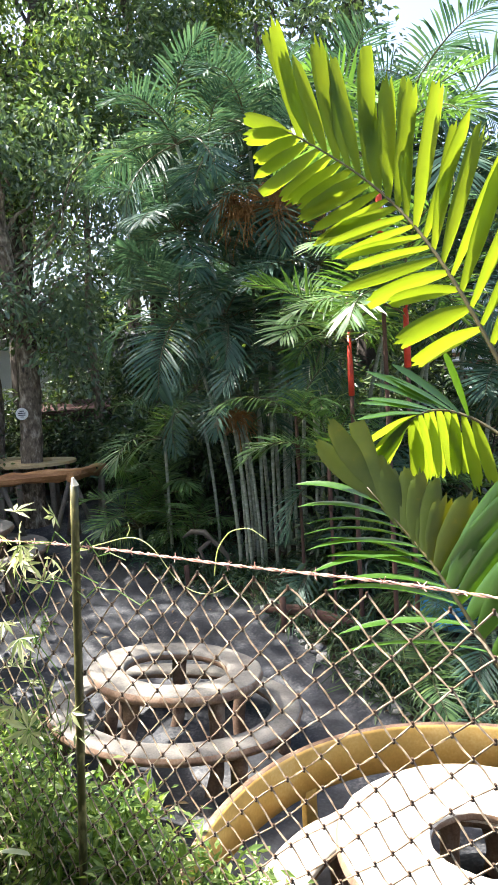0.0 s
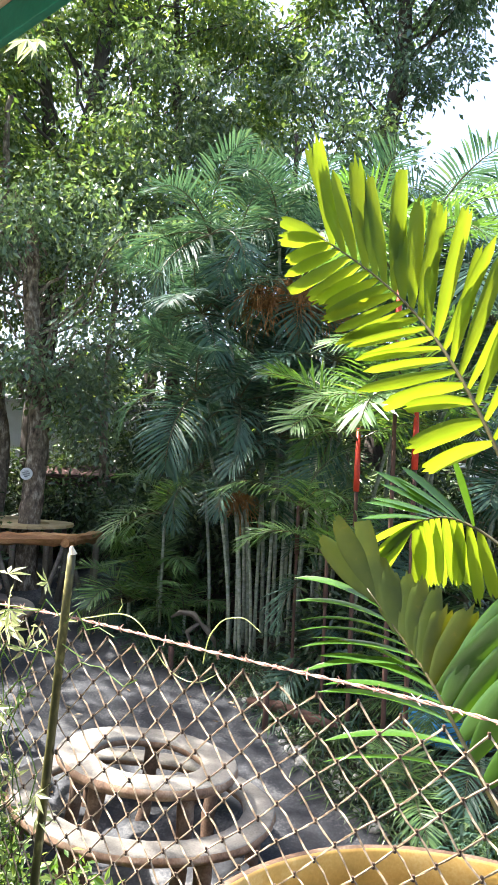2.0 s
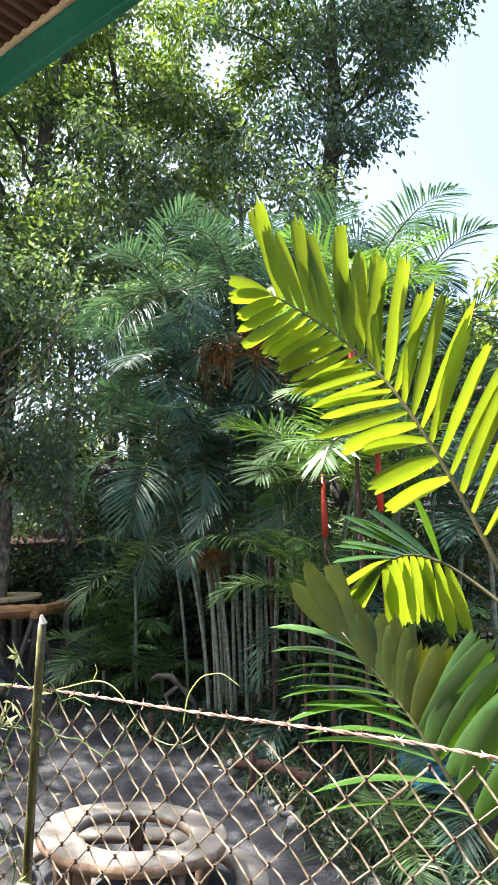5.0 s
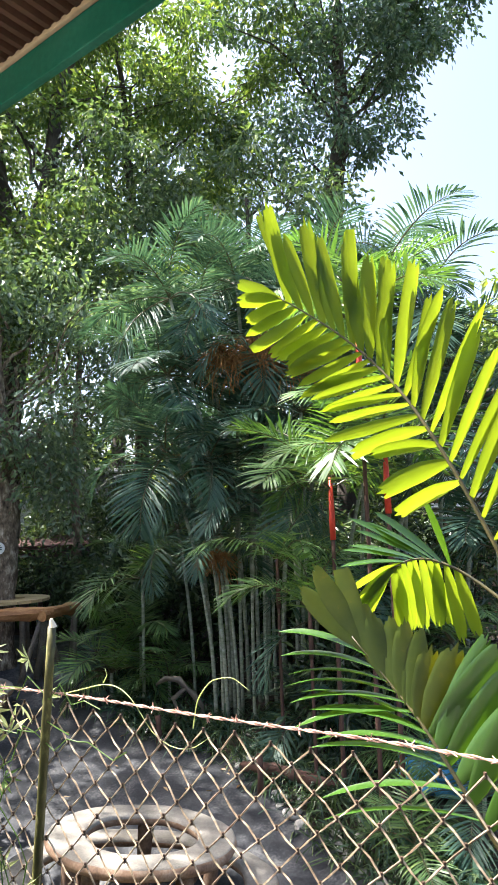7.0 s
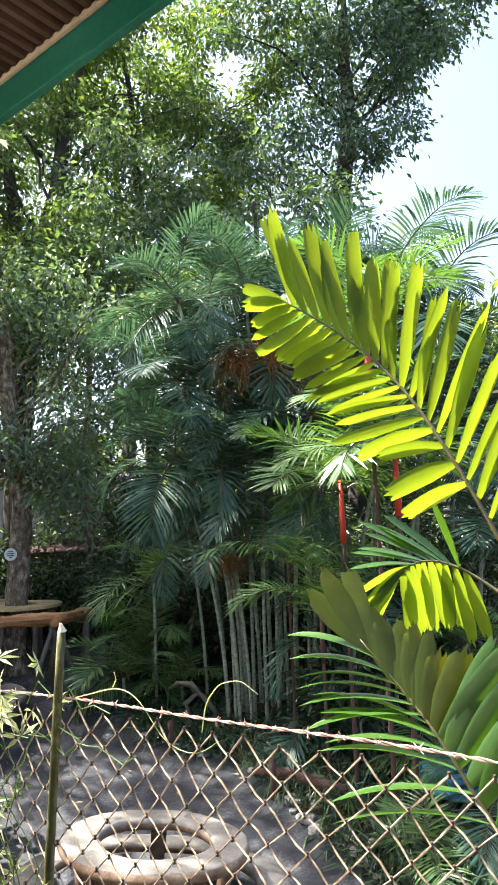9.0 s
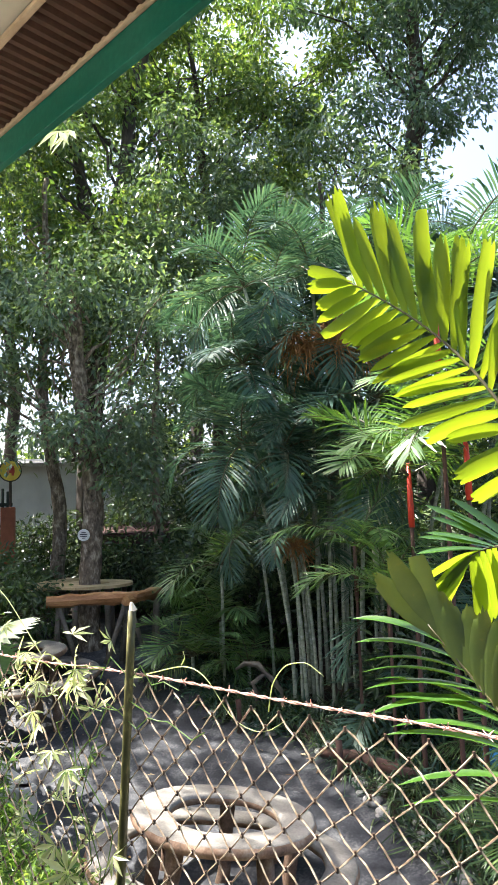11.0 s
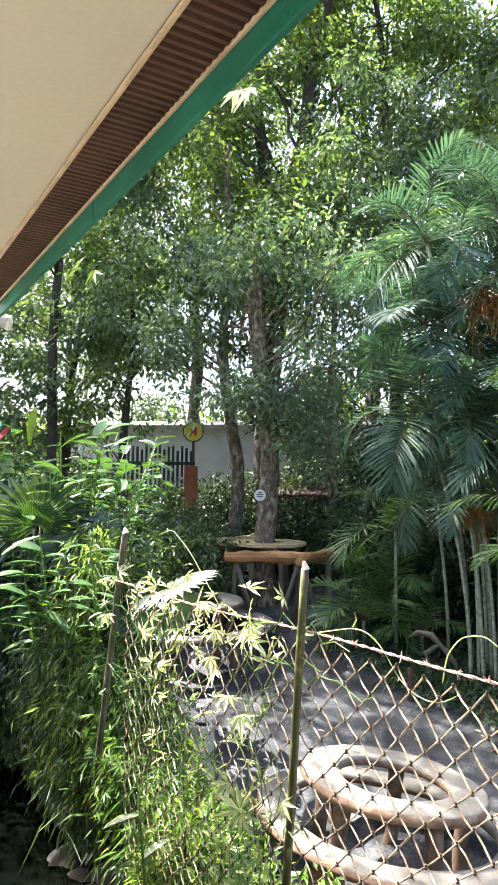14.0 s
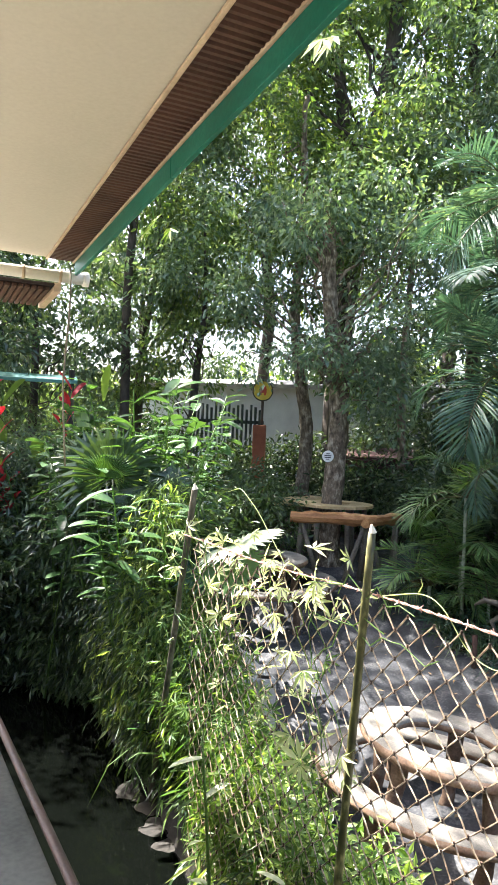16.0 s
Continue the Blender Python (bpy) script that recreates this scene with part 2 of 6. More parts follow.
# ---- mesh helpers ----
def mesh_ob(name, verts, faces, mats, parent=None, mat_index=None, smooth=False, label=""):
    me = bpy.data.meshes.new(name)
    me.from_pydata([tuple(v) for v in verts] if not isinstance(verts, np.ndarray) else verts.tolist(), [], faces if isinstance(faces, list) else faces.tolist())
    for m in mats if isinstance(mats, (list, tuple)) else [mats]:
        me.materials.append(m)
    if mat_index is not None:
        me.polygons.foreach_set("material_index", np.asarray(mat_index, dtype=np.int32))
    if smooth:
        me.polygons.foreach_set("use_smooth", np.ones(len(me.polygons), dtype=bool))
    me.update()
    ob = new(name, me)
    if parent:
        ob.parent = parent
    if label:
        tagged(ob, label)
    return ob


def part(name, bm, material, parent, label="", smooth=False):
    me = bpy.data.meshes.new(name)
    bm.normal_update()
    bm.to_mesh(me)
    bm.free()
    me.materials.append(material)
    if smooth:
        me.polygons.foreach_set("use_smooth", np.ones(len(me.polygons), dtype=bool))
    ob = new(name, me)
    ob.parent = parent
    if label:
        tagged(ob, label)
    return ob


def empty(name, at=(0, 0, 0), turn=0.0):
    ob = new(name)
    ob.matrix_world = pose(*at, 0, 0, turn)
    ob.empty_display_size = 0.1
    return ob


def box(bm, size, at=(0, 0, 0), turn=(0, 0, 0), bevel=0.006):
    r = bmesh.ops.create_cube(bm, size=1.0)
    vs = r["verts"]
    bmesh.ops.scale(bm, vec=size, verts=vs)
    if bevel:
        es = list({e for v in vs for e in v.link_edges})
        rb = bmesh.ops.bevel(bm, geom=es, offset=min(bevel, min(size) * 0.3), segments=2, affect="EDGES", profile=0.6)
        vs = list({v for f in rb["faces"] for v in f.verts} | {v for v in vs if v.is_valid})
    bmesh.ops.transform(bm, matrix=pose(*at, *turn), verts=vs)
    return bm


def tube(path, radii, sides=8, seed=0, wob=0.0, cap=True):
    """Vertices and faces of a tube along points, with a radius at each."""
    P = np.asarray(path, float)
    k = len(P)
    radii = np.broadcast_to(np.asarray(radii, float), (k,))
    rng = np.random.default_rng(abs(seed))
    tang = np.gradient(P, axis=0)
    tang /= np.linalg.norm(tang, axis=1)[:, None] + 1e-9
    ref = np.array([1.0, 0.13, 0.07]) if abs(tang[0][2]) > 0.7 else np.array([0.05, 0.08, 1.0])
    a = np.cross(tang, ref)
    a /= np.linalg.norm(a, axis=1)[:, None] + 1e-9
    b = np.cross(tang, a)
    th = np.linspace(0, 2 * np.pi, sides, endpoint=False)
    rr = radii[:, None] * (1 + wob * rng.standard_normal((k, sides)))
    V = P[:, None] + rr[..., None] * (np.cos(th)[None, :, None] * a[:, None] + np.sin(th)[None, :, None] * b[:, None])
    V = V.reshape(-1, 3)
    F = []
    for i in range(k - 1):
        for j in range(sides):
            j2 = (j + 1) % sides
            F.append((i * sides + j, i * sides + j2, (i + 1) * sides + j2, (i + 1) * sides + j))
    if cap:
        F.append(tuple(range(sides - 1, -1, -1)))
        F.append(tuple((k - 1) * sides + j for j in range(sides)))
    return V, F


def join(pieces):
    V, F, o = [], [], 0
    for v, f in pieces:
        V.append(np.asarray(v))
        F += [tuple(i + o for i in q) for q in f]
        o += len(v)
    return np.concatenate(V), F


def unit(v):
    return v / (np.linalg.norm(v, axis=-1, keepdims=True) + 1e-9)


def blades(P, D, N, length, width, fold=0.15, belly=0.45):
    """Folded leaves: at points P, along D, facing N. Four corners each, two triangles."""
    D = unit(D)
    S = unit(np.cross(D, N))
    N = np.cross(S, D)
    L = np.asarray(length)[:, None]
    Wd = np.asarray(width)[:, None]
    mid = P + D * L * belly
    V = np.stack([P, mid + S * Wd * 0.5 + N * Wd * fold, P + D * L - N * L * 0.08, mid - S * Wd * 0.5 + N * Wd * fold], 1).reshape(-1, 3)
    i = np.arange(len(P))[:, None] * 4
    F = np.concatenate([i + np.array([[0, 1, 2]]), i + np.array([[0, 2, 3]])], 0)
    return V, F


def strips(P, D, N, length, width, droop=0.25, tip=0.12):
    """Long leaflets that bend down: seven corners each, three faces (two quads and a point)."""
    D = unit(D)
    S = unit(np.cross(D, N))
    N = np.cross(S, D)
    L = np.asarray(length)[:, None]
    Wd = np.asarray(width)[:, None]
    dr = (np.asarray(droop) * np.ones(len(P)))[:, None]
    down = np.array([0, 0, -1.0])
    p1 = P + D * L * 0.35 + down * L * dr * 0.12
    p2 = P + D * L * 0.72 + down * L * dr * 0.5
    p3 = P + D * L + down * L * dr
    V = np.stack([P - S * Wd * 0.12, P + S * Wd * 0.12, p1 - S * Wd * 0.5, p1 + S * Wd * 0.5,
                  p2 - S * Wd * 0.4, p2 + S * Wd * 0.4, p3], 1).reshape(-1, 3)
    i = np.arange(len(P))[:, None] * 7
    F = (i + np.array([[0, 1, 3, 2]])).tolist() + (i + np.array([[2, 3, 5, 4]])).tolist() + (i + np.array([[4, 5, 6]])).tolist()
    return V, F


def rand_dirs(rng, n):
    return unit(rng.standard_normal((n, 3)))


# ---- the lie of the land ----
UF, NF, PF = np.array([-0.82, 0.572]), np.array([0.572, 0.82]), 1.90     # the fence's line
UE, NE = np.array([-0.774, 0.633]), np.array([0.633, 0.774])               # the eave's line


def ground_z(x, y):
    x, y = np.asarray(x, float), np.asarray(y, float)
    q = NF[0] * x + NF[1] * y
    rise = np.interp(y, [5.8, 8.8, 11.4, 15, 18, 40, 400], [0, 0.42, 1.0, 1.55, 1.9, 2.2, 2.2])
    k = q - bank_edge(UF[0] * x + UF[1] * y)
    edge = np.interp(k, [-0.3, 0.0, 0.14, 0.34, 0.9], [-0.45, -0.12, 0.28, 0.46, 0.0])
    bed = np.clip((bed_side(x, y)) / 0.35, 0, 1) * 0.12
    return edge + rise * np.clip((k - 0.1) / 0.6, 0, 1) + bed * (k > 0.9)


def bank_edge(s):
    """How far the canal's far bank lies from the porch, along the fence."""
    return np.interp(s, [0, 3.7, 4.5, 5.5, 7, 8.3, 8.9, 9.4, 10.5, 14], [1.62, 1.88, 2.2, 2.33, 2.42, 2.58, 2.2, 1.7, 0.9, 0.6])


def bed_side(x, y):
    """Above nought in the planted bed, to the right of the paving's curved edge."""
    xe = np.interp(y, [4.4, 5.9, 7.0, 8.4, 9.2, 10.6, 12.5], [2.6, 1.35, 0.75, 0.0, -1.25, -2.1, -2.5])
    return x - xe


# ---- the setting ----
def ground():
    xs = np.unique(np.concatenate([np.linspace(-400, -30, 12), np.linspace(-30, -10, 15), np.arange(-10, -6, 0.2), np.arange(-6, 0.5, 0.08), np.arange(0.5, 6.01, 0.2), np.linspace(6, 30, 15), np.linspace(30, 400, 12)]).round(3))
    ys = np.unique(np.concatenate([np.linspace(-400, -10, 10), np.linspace(-10, 0, 6), np.arange(0, 1, 0.2), np.arange(1, 7.5, 0.08), np.arange(7.5, 16.01, 0.2), np.linspace(16, 40, 15), np.linspace(40, 400, 12)]).round(3))
    X, Y = np.meshgrid(xs, ys)
    rng = np.random.default_rng(3)
    near = (np.abs(X) < 12) & (Y < 20) & (Y > 0)
    Z = ground_z(X, Y) + near * rng.normal(0, 0.012, X.shape)
    V = np.stack([X, Y, Z], -1).reshape(-1, 3)
    w = len(xs)
    j, i = np.meshgrid(np.arange(len(ys) - 1), np.arange(w - 1), indexing="ij")
    a = (j * w + i).ravel()
    F = np.stack([a, a + 1, a + 1 + w, a + w], 1)
    c = V[F].mean(1)
    q = c[:, 0] * NF[0] + c[:, 1] * NF[1]
    paved = (bed_side(c[:, 0], c[:, 1]) < 0) & (q > 2.35) & (c[:, 0] > -7.5) & (c[:, 1] < 12.8) & (c[:, 0] < 2.6)
    far = (np.abs(c[:, 0]) > 14) | (c[:, 1] > 22)
    along = c[:, 0] * UF[0] + c[:, 1] * UF[1]
    wet = (q - bank_edge(along) < 0.45) & ~far
    idx = np.where(wet, 3, np.where(paved, 0, np.where(far, 2, 1)))
    ob = mesh_ob("ground", V, F, [M["paving"], M["soil"], M["grass_soil"], M["bank_mud"]], mat_index=idx, smooth=True)
    tagged(ob, "dark grey trodden yard with brown soil beds and bank", "ground", kind="structure")


ground()


def strip_plan(name, u, n, p0, p1, s0, s1, z0, z1, mat):
    """A bevelled slab whose plan runs along u from s0 to s1 and along n from p0 to p1."""
    bm = bmesh.new()
    c = u * (s0 + s1) / 2 + n * (p0 + p1) / 2
    turn = math.degrees(math.atan2(u[1], u[0]))
    box(bm, (abs(s1 - s0), abs(p1 - p0), z1 - z0), (c[0], c[1], (z0 + z1) / 2), (0, 0, turn), 0.004)
    return part(name, bm, mat, None)


def water():
    ob = strip_plan("water", UF, NF, 0.4, 3.2, -8, 18, -0.43, -0.12, M["water"])
    tagged(ob, "dark still water in the narrow canal", "water", kind="structure")


water()


def porch():
    f = strip_plan("floor", UF, NF, -4.0, 0.28, -7, 8, 1.45, 1.65, M["tile"])
    tagged(f, "pale tiled porch floor beside the canal", "floor", kind="structure")
    w = strip_plan("wall_canal", UF, NF, 0.28, 0.43, -7, 9, -0.6, 2.07, M["floor_grey"])
    tagged(w, "low grey concrete parapet wall over the canal", "wall", kind="structure")
    b = strip_plan("wall_back", UF, NF, -4.15, -4.0, -7, 8, 1.4, 2.5, M["pale"])
    tagged(b, "plain low plastered rear wall of the porch", "wall", kind="structure")
    rail = empty("pipe_rail")
    a, e = NF * 0.45 + UF * 9, NF * 0.45 + UF * -7
    v, fc = tube(np.linspace((a[0], a[1], 2.10), (e[0], e[1], 2.10), 30), 0.013, 12)
    mesh_ob("pipe", v, fc, M["rail"], rail, smooth=True)
    for s in (-5, -3, -1, 1, 3, 5, 7):
        c = NF * 0.42 + UF * s
        v, fc = tube([(c[0], c[1], 2.03), (c[0], c[1], 2.09)], 0.014, 8)
        mesh_ob("bracket", v, fc, M["rail"], rail)
    tagged(rail, "brown painted pipe rail along the concrete parapet", "rail")


porch()

ROOF_Z = 4.35


def roof():
    c = strip_plan("ceiling", UE, NE, -2.6, 0.709, -3.5, 4.9, ROOF_Z + 0.006, ROOF_Z + 0.05, M["ceiling"])
    tagged(c, "smooth cream painted ceiling under the roof", "ceiling", kind="structure")
    # the ribbed strip outside the ceiling
    n = 460
    s = np.linspace(-3.5, 4.9, n * 2)
    z = np.where(np.arange(n * 2) % 4 < 2, ROOF_Z, ROOF_Z + 0.016)
    V = []
    for si, zi in zip(s, z):
        for p in (0.719, 0.895):
            q = UE * si + NE * p
            V.append((q[0], q[1], zi))
    k = len(s)
    F = [(2 * i, 2 * i + 1, 2 * i + 3, 2 * i + 2) for i in range(k - 1)]
    eaves = empty("roof_eaves")
    so = mesh_ob("soffit", V, F, [M["soffit"], M["soffit_shade"]], eaves, mat_index=[0 if (i % 4) in (0, 3) else 1 for i in range(k - 1)], label="brown ribbed soffit strip")
    so.modifiers.new("thick", "SOLIDIFY").thickness = 0.006
    t = strip_plan("inner_trim", UE, NE, 0.704, 0.721, -3.5, 4.9, ROOF_Z - 0.012, ROOF_Z + 0.002, M["tan"])
    t.parent = eaves
    t = strip_plan("edge_trim", UE, NE, 0.889, 0.902, -3.5, 4.9, ROOF_Z - 0.014, ROOF_Z + 0.002, M["tan"])
    t.parent = eaves
    for i in range(4):
        f = strip_plan("fascia", UE, NE, 0.904, 0.926, -3.5 + i * 2.1, -3.5 + (i + 1) * 2.1 - 0.004, ROOF_Z - 0.098, ROOF_Z + 0.12, M["green_paint"])
        f.parent = eaves
    g = strip_plan("roof_sheet", UE, NE, -2.7, 0.98, -3.6, 4.97, ROOF_Z + 0.125, ROOF_Z + 0.16, M["roof_green"])
    g.parent = eaves
    # lower ribbed eave past the roof's end
    for i in range(40):
        b = strip_plan("end_soffit_rib", UE, NE, 0.77 - (i + 1) * 0.045, 0.77 - i * 0.045 - 0.014, 5.02, 5.72, ROOF_Z - 0.2, ROOF_Z - 0.175, M["soffit"])
        b.parent = eaves
    # painted near black, as the shade seen between the end ribs
    b = strip_plan("end_board", UE, NE, -2.5, 0.79, 4.985, 5.72, ROOF_Z - 0.17, ROOF_Z - 0.15, M["soffit_shade"])
    b.parent = eaves
    b = strip_plan("end_trim", UE, NE, 0.78, 0.83, 4.985, 5.74, ROOF_Z - 0.21, ROOF_Z - 0.145, M["tan"])
    b.parent = eaves
    tagged(eaves, "green fascia board with brown ribbed soffit and tan trim", "eaves")
    gut = empty("drain_pipe")
    a, b = UE * 4.93 + NE * -2.5, UE * 4.93 + NE * 0.97
    v, fc = tube(np.linspace((a[0], a[1], ROOF_Z - 0.11), (b[0], b[1], ROOF_Z - 0.11), 8), 0.042, 14)
    mesh_ob("pipe", v, fc, M["pvc"], gut, smooth=True)
    b2 = b + NE * 0.04
    v, fc = tube([(b[0], b[1], ROOF_Z - 0.11), (b2[0], b2[1], ROOF_Z - 0.11)], 0.052, 14)
    mesh_ob("end_cap", v, fc, M["pvc"], gut, smooth=True)
    for p in (0.55, 0.8):
        c = UE * 4.93 + NE * p
        e = c + NE * 0.02
        v, fc = tube([(c[0], c[1], ROOF_Z - 0.11), (e[0], e[1], ROOF_Z - 0.11)], 0.048, 14)
        mesh_ob("strap", v, fc, M["tan"], gut, smooth=True)
    tagged(gut, "cream plastic drain pipe under the end of the roof", "pipe")
    hose = empty("hose")
    c = UE * 4.85 + NE * 0.86
    pts = [(c[0] + 0.012 * math.sin(i * 1.1), c[1] + 0.012 * math.cos(i * 0.8), ROOF_Z - 0.05 - i * 0.2) for i in range(8)]
    v, fc = tube(pts, 0.007, 8)
    mesh_ob("hose_length", v, fc, M["old_bamboo"], hose, smooth=True)
    tagged(hose, "thin grey-green hose hanging from the drain pipe", "hose")


roof()


# ---- concrete round tables with ring benches ----
def ring_mesh(name, r0, r1, top, thick, mats, parent, seed=0, label=""):
    """A slab ring with worn round edges; its sides show the brown render."""
    rng = np.random.default_rng(seed)
    e = min(0.022, thick * 0.3)
    prof = [(r0, -thick + e), (r0, -e * 1.4), (r0 + e * 0.5, -e * 0.3), (r0 + e * 1.3, 0), ((r0 + r1) / 2, 0.004), (r1 - e * 1.4, 0), (r1 - e * 0.5, -e * 0.35), (r1, -e * 1.5),
            (r1 + 0.004, -thick * 0.55), (r1 - 0.002, -thick + e), (r1 - e, -thick), (r0 + e, -thick)]
    k, n = len(prof), 72
    V, F, idx = [], [], []
    ph = rng.uniform(0, 6.28, 4)
    for i in range(n):
        a = 2 * math.pi * i / n
        w = 1 + 0.007 * math.sin(3 * a + ph[0]) + 0.005 * math.sin(7 * a + ph[1]) + 0.0025 * rng.standard_normal()
        dz = 0.005 * math.sin(2 * a + ph[2]) + 0.003 * math.sin(5 * a + ph[3])
        for r, z in prof:
            V.append((r * w * math.cos(a), r * w * math.sin(a), top + z + dz + 0.0012 * rng.standard_normal()))
    for i in range(n):
        for j in range(k):
            j2, i2 = (j + 1) % k, (i + 1) % n
            F.append((i * k + j, i2 * k + j, i2 * k + j2, i * k + j2))
            idx.append(0 if 1 <= j <= 5 else 1)
    return mesh_ob(name, V, F, mats, parent, idx, smooth=True, label=label)


def log_leg(parent, x, y, z0, z1, r, seed, mat):
    rng = np.random.default_rng(seed)
    pts = [(x + rng.normal(0, 0.012), y + rng.normal(0, 0.012), z0 + (z1 - z0) * t) for t in np.linspace(0, 1, 6)]
    v, f = tube(pts, r * np.array([1.25, 1.05, 0.95, 0.97, 1.05, 1.2]), 10, seed, 0.04)
    mesh_ob("leg", v, f, mat, parent, smooth=True)


def round_set(at, tilt, rt, rh, rb0, rb1, h, hb, mats, seed, group, words, under=0.25, bench_at=None):
    tab = new("round_table")
    ring_mesh("tabletop", rh, rt, h, 0.085, mats, tab, seed, "ring-shaped slab, worn pale on top")
    for i in range(5):
        a = 2 * math.pi * (i + 0.3) / 5
        rr = (rt + rh) / 2
        log_leg(tab, rr * math.cos(a), rr * math.sin(a), -under, h - 0.07, 0.06, seed + i, M["leg"])
    tab.matrix_world = pose(*at, *tilt)
    tagged(tab, "round " + words + " table with an open middle", "table", group=group)
    ben = new("ring_bench")
    ring_mesh("seat", rb0, rb1, hb, 0.075, mats, ben, seed + 20, "ring-shaped slab, worn pale on top")
    for i in range(6):
        a = 2 * math.pi * (i + 0.1) / 6
        rr = (rb0 + rb1) / 2
        log_leg(ben, rr * math.cos(a), rr * math.sin(a), -under, hb - 0.06, 0.06, seed + 40 + i, M["leg"])
    ben.matrix_world = pose(*(bench_at or at), *tilt)
    tagged(ben, "circular " + words + " bench round a table", "bench", group=group)
    return tab, ben


CONC = [M["concrete"], M["rim"]]
round_set((-0.82, 5.46, 0.0), (-5.8, 5.5, 0), 0.73, 0.43, 0.80, 1.06, 0.82, 0.53, CONC, 5, "concrete garden furniture", "weathered concrete")
round_set((-4.25, 9.45, 0.55), (0, 0, 20), 0.78, 0.45, 0.95, 1.25, 0.78, 0.46, CONC, 105, "concrete garden furniture", "weathered concrete")
# the pale set by the fence, with its yellow back
PALE = [M["pale"], M["rim"]]
round_set((1.05, 3.27, 0.0), (-2, 2, 0), 0.76, 0.27, 0.85, 1.13, 0.75, 0.45, PALE, 205, "pale garden furniture", "sunlit cream-painted concrete", 0.1, (0.95, 3.12, 0.0))


def back_band(at, r, z0, z1, a0, a1):
    """A curved upright band, thick and round-edged, on short posts."""
    ob = empty("curved_backrest", at)
    n = 48
    prof = [(-0.03, z0), (-0.033, z1 - 0.02), (-0.02, z1 - 0.003), (0.0, z1), (0.02, z1 - 0.003), (0.033, z1 - 0.02), (0.03, z0)]
    V, F, idx = [], [], []
    k = len(prof)
    for i in range(n + 1):
        a = radians(a0 + (a1 - a0) * i / n)
        w = 1 + 0.006 * math.sin(4 * a)
        for d, z in prof:
            V.append(((r + d) * w * math.cos(a), (r + d) * w * math.sin(a), z + 0.008 * math.sin(3 * a + 1)))
    for i in range(n):
        for j in range(k):
            j2 = (j + 1) % k
            F.append((i * k + j, i * k + j2, (i + 1) * k + j2, (i + 1) * k + j))
            idx.append(1 if 1 < j < 5 else 0)
    F += [tuple(range(k)), tuple(n * k + j for j in range(k - 1, -1, -1))]
    idx += [0, 0]
    mesh_ob("band", V, F, [M["yellow"], M["rim"]], ob, idx, smooth=True, label="ochre-yellow painted inner face")
    for a in np.linspace(a0 + 3, a1 - 3, 7):
        bm = bmesh.new()
        box(bm, (0.06, 0.09, z0 + 0.12), (r * math.cos(radians(a)), r * math.sin(radians(a)), (z0 + 0.02) / 2 - 0.03), (0, 0, a), 0.01)
        part("post", bm, M["yellow"], ob)
    tagged(ob, "curved ochre-yellow concrete backrest behind the cream bench", "backrest", group="pale garden furniture")


back_band((1.08, 2.90, 0.0), 1.58, 0.45, 0.76, -10, 190)


# ---- foliage builders ----
def frond_data(L, n, ll, lw, rise=50, arch=1.0, vee=25, droop=0.25, seed=0, gap=0.12):
    """A feather leaf along +x from the origin: rachis and leaflets. Returns vertices, faces, slots."""
    rng = np.random.default_rng(seed)
    t = np.linspace(0, 1, 14)
    ang = radians(rise) - arch * 1.5 * t ** 1.4
    dx, dz = np.cos(ang), np.sin(ang)
    P = np.stack([np.cumsum(dx), np.zeros(14), np.cumsum(dz)], -1) * L / 14
    P -= P[0]
    P[:, 1] = 0.05 * L * np.sin(t * 2.2) * rng.uniform(-1, 1)
    v0, f0 = tube(P, np.linspace(0.013, 0.003, 14) * max(L, 0.6) / 1.4, 5)
    tt = np.linspace(gap, 0.985, n)
    C = np.stack([np.interp(tt, t, P[:, k]) for k in range(3)], -1)
    T = unit(np.stack([np.interp(tt, t, np.gradient(P[:, k])) for k in range(3)], -1))
    Y = np.array([0, 1.0, 0])
    up = unit(np.cross(T, Y[None]) * -1)
    up = np.where(up[:, 2:3] < 0, -up, up)
    pieces = [(v0, f0)]
    slots = [0] * len(f0)
    for side in (-1, 1):
        a = np.radians(np.interp(tt, [gap, 0.5, 1], [78, 60, 30]) + rng.normal(0, 3, n))
        vv = np.radians(vee + rng.normal(0, 7, n))
        D = T * np.cos(a)[:, None] + np.sin(a)[:, None] * (side * Y[None] * np.cos(vv)[:, None] + up * np.sin(vv)[:, None])
        N = unit(up - side * Y[None] * 0.3 + rng.normal(0, 0.15, (n, 3)))
        ln = ll * np.sin(np.pi * np.clip(tt * 0.86 + 0.12, 0, 1)) ** 0.6 * rng.uniform(0.86, 1.08, n)
        v, f = strips(C, D, N, ln, lw * rng.uniform(0.8, 1.15, n), droop * rng.uniform(0.5, 1.5, n))
        pieces.append((v, f))
        slots += [1] * len(f)
    V, F = join(pieces)
    return V, F, slots


FROND_KINDS = {}


def frond_mesh(kind):
    """Mesh data shared by all leaves of that kind."""
    if kind not in FROND_KINDS:
        leafmat, L, n, ll, lw, rise, arch, vee, droop, seed = kind
        V, F, s = frond_data(L, n, ll, lw, rise, arch, vee, droop, seed)
        ob = mesh_ob("frond", V, F, [M["rachis"], M[leafmat]], None, s)
        FROND_KINDS[kind] = ob.data
        bpy.data.objects.remove(ob)
    return FROND_KINDS[kind]


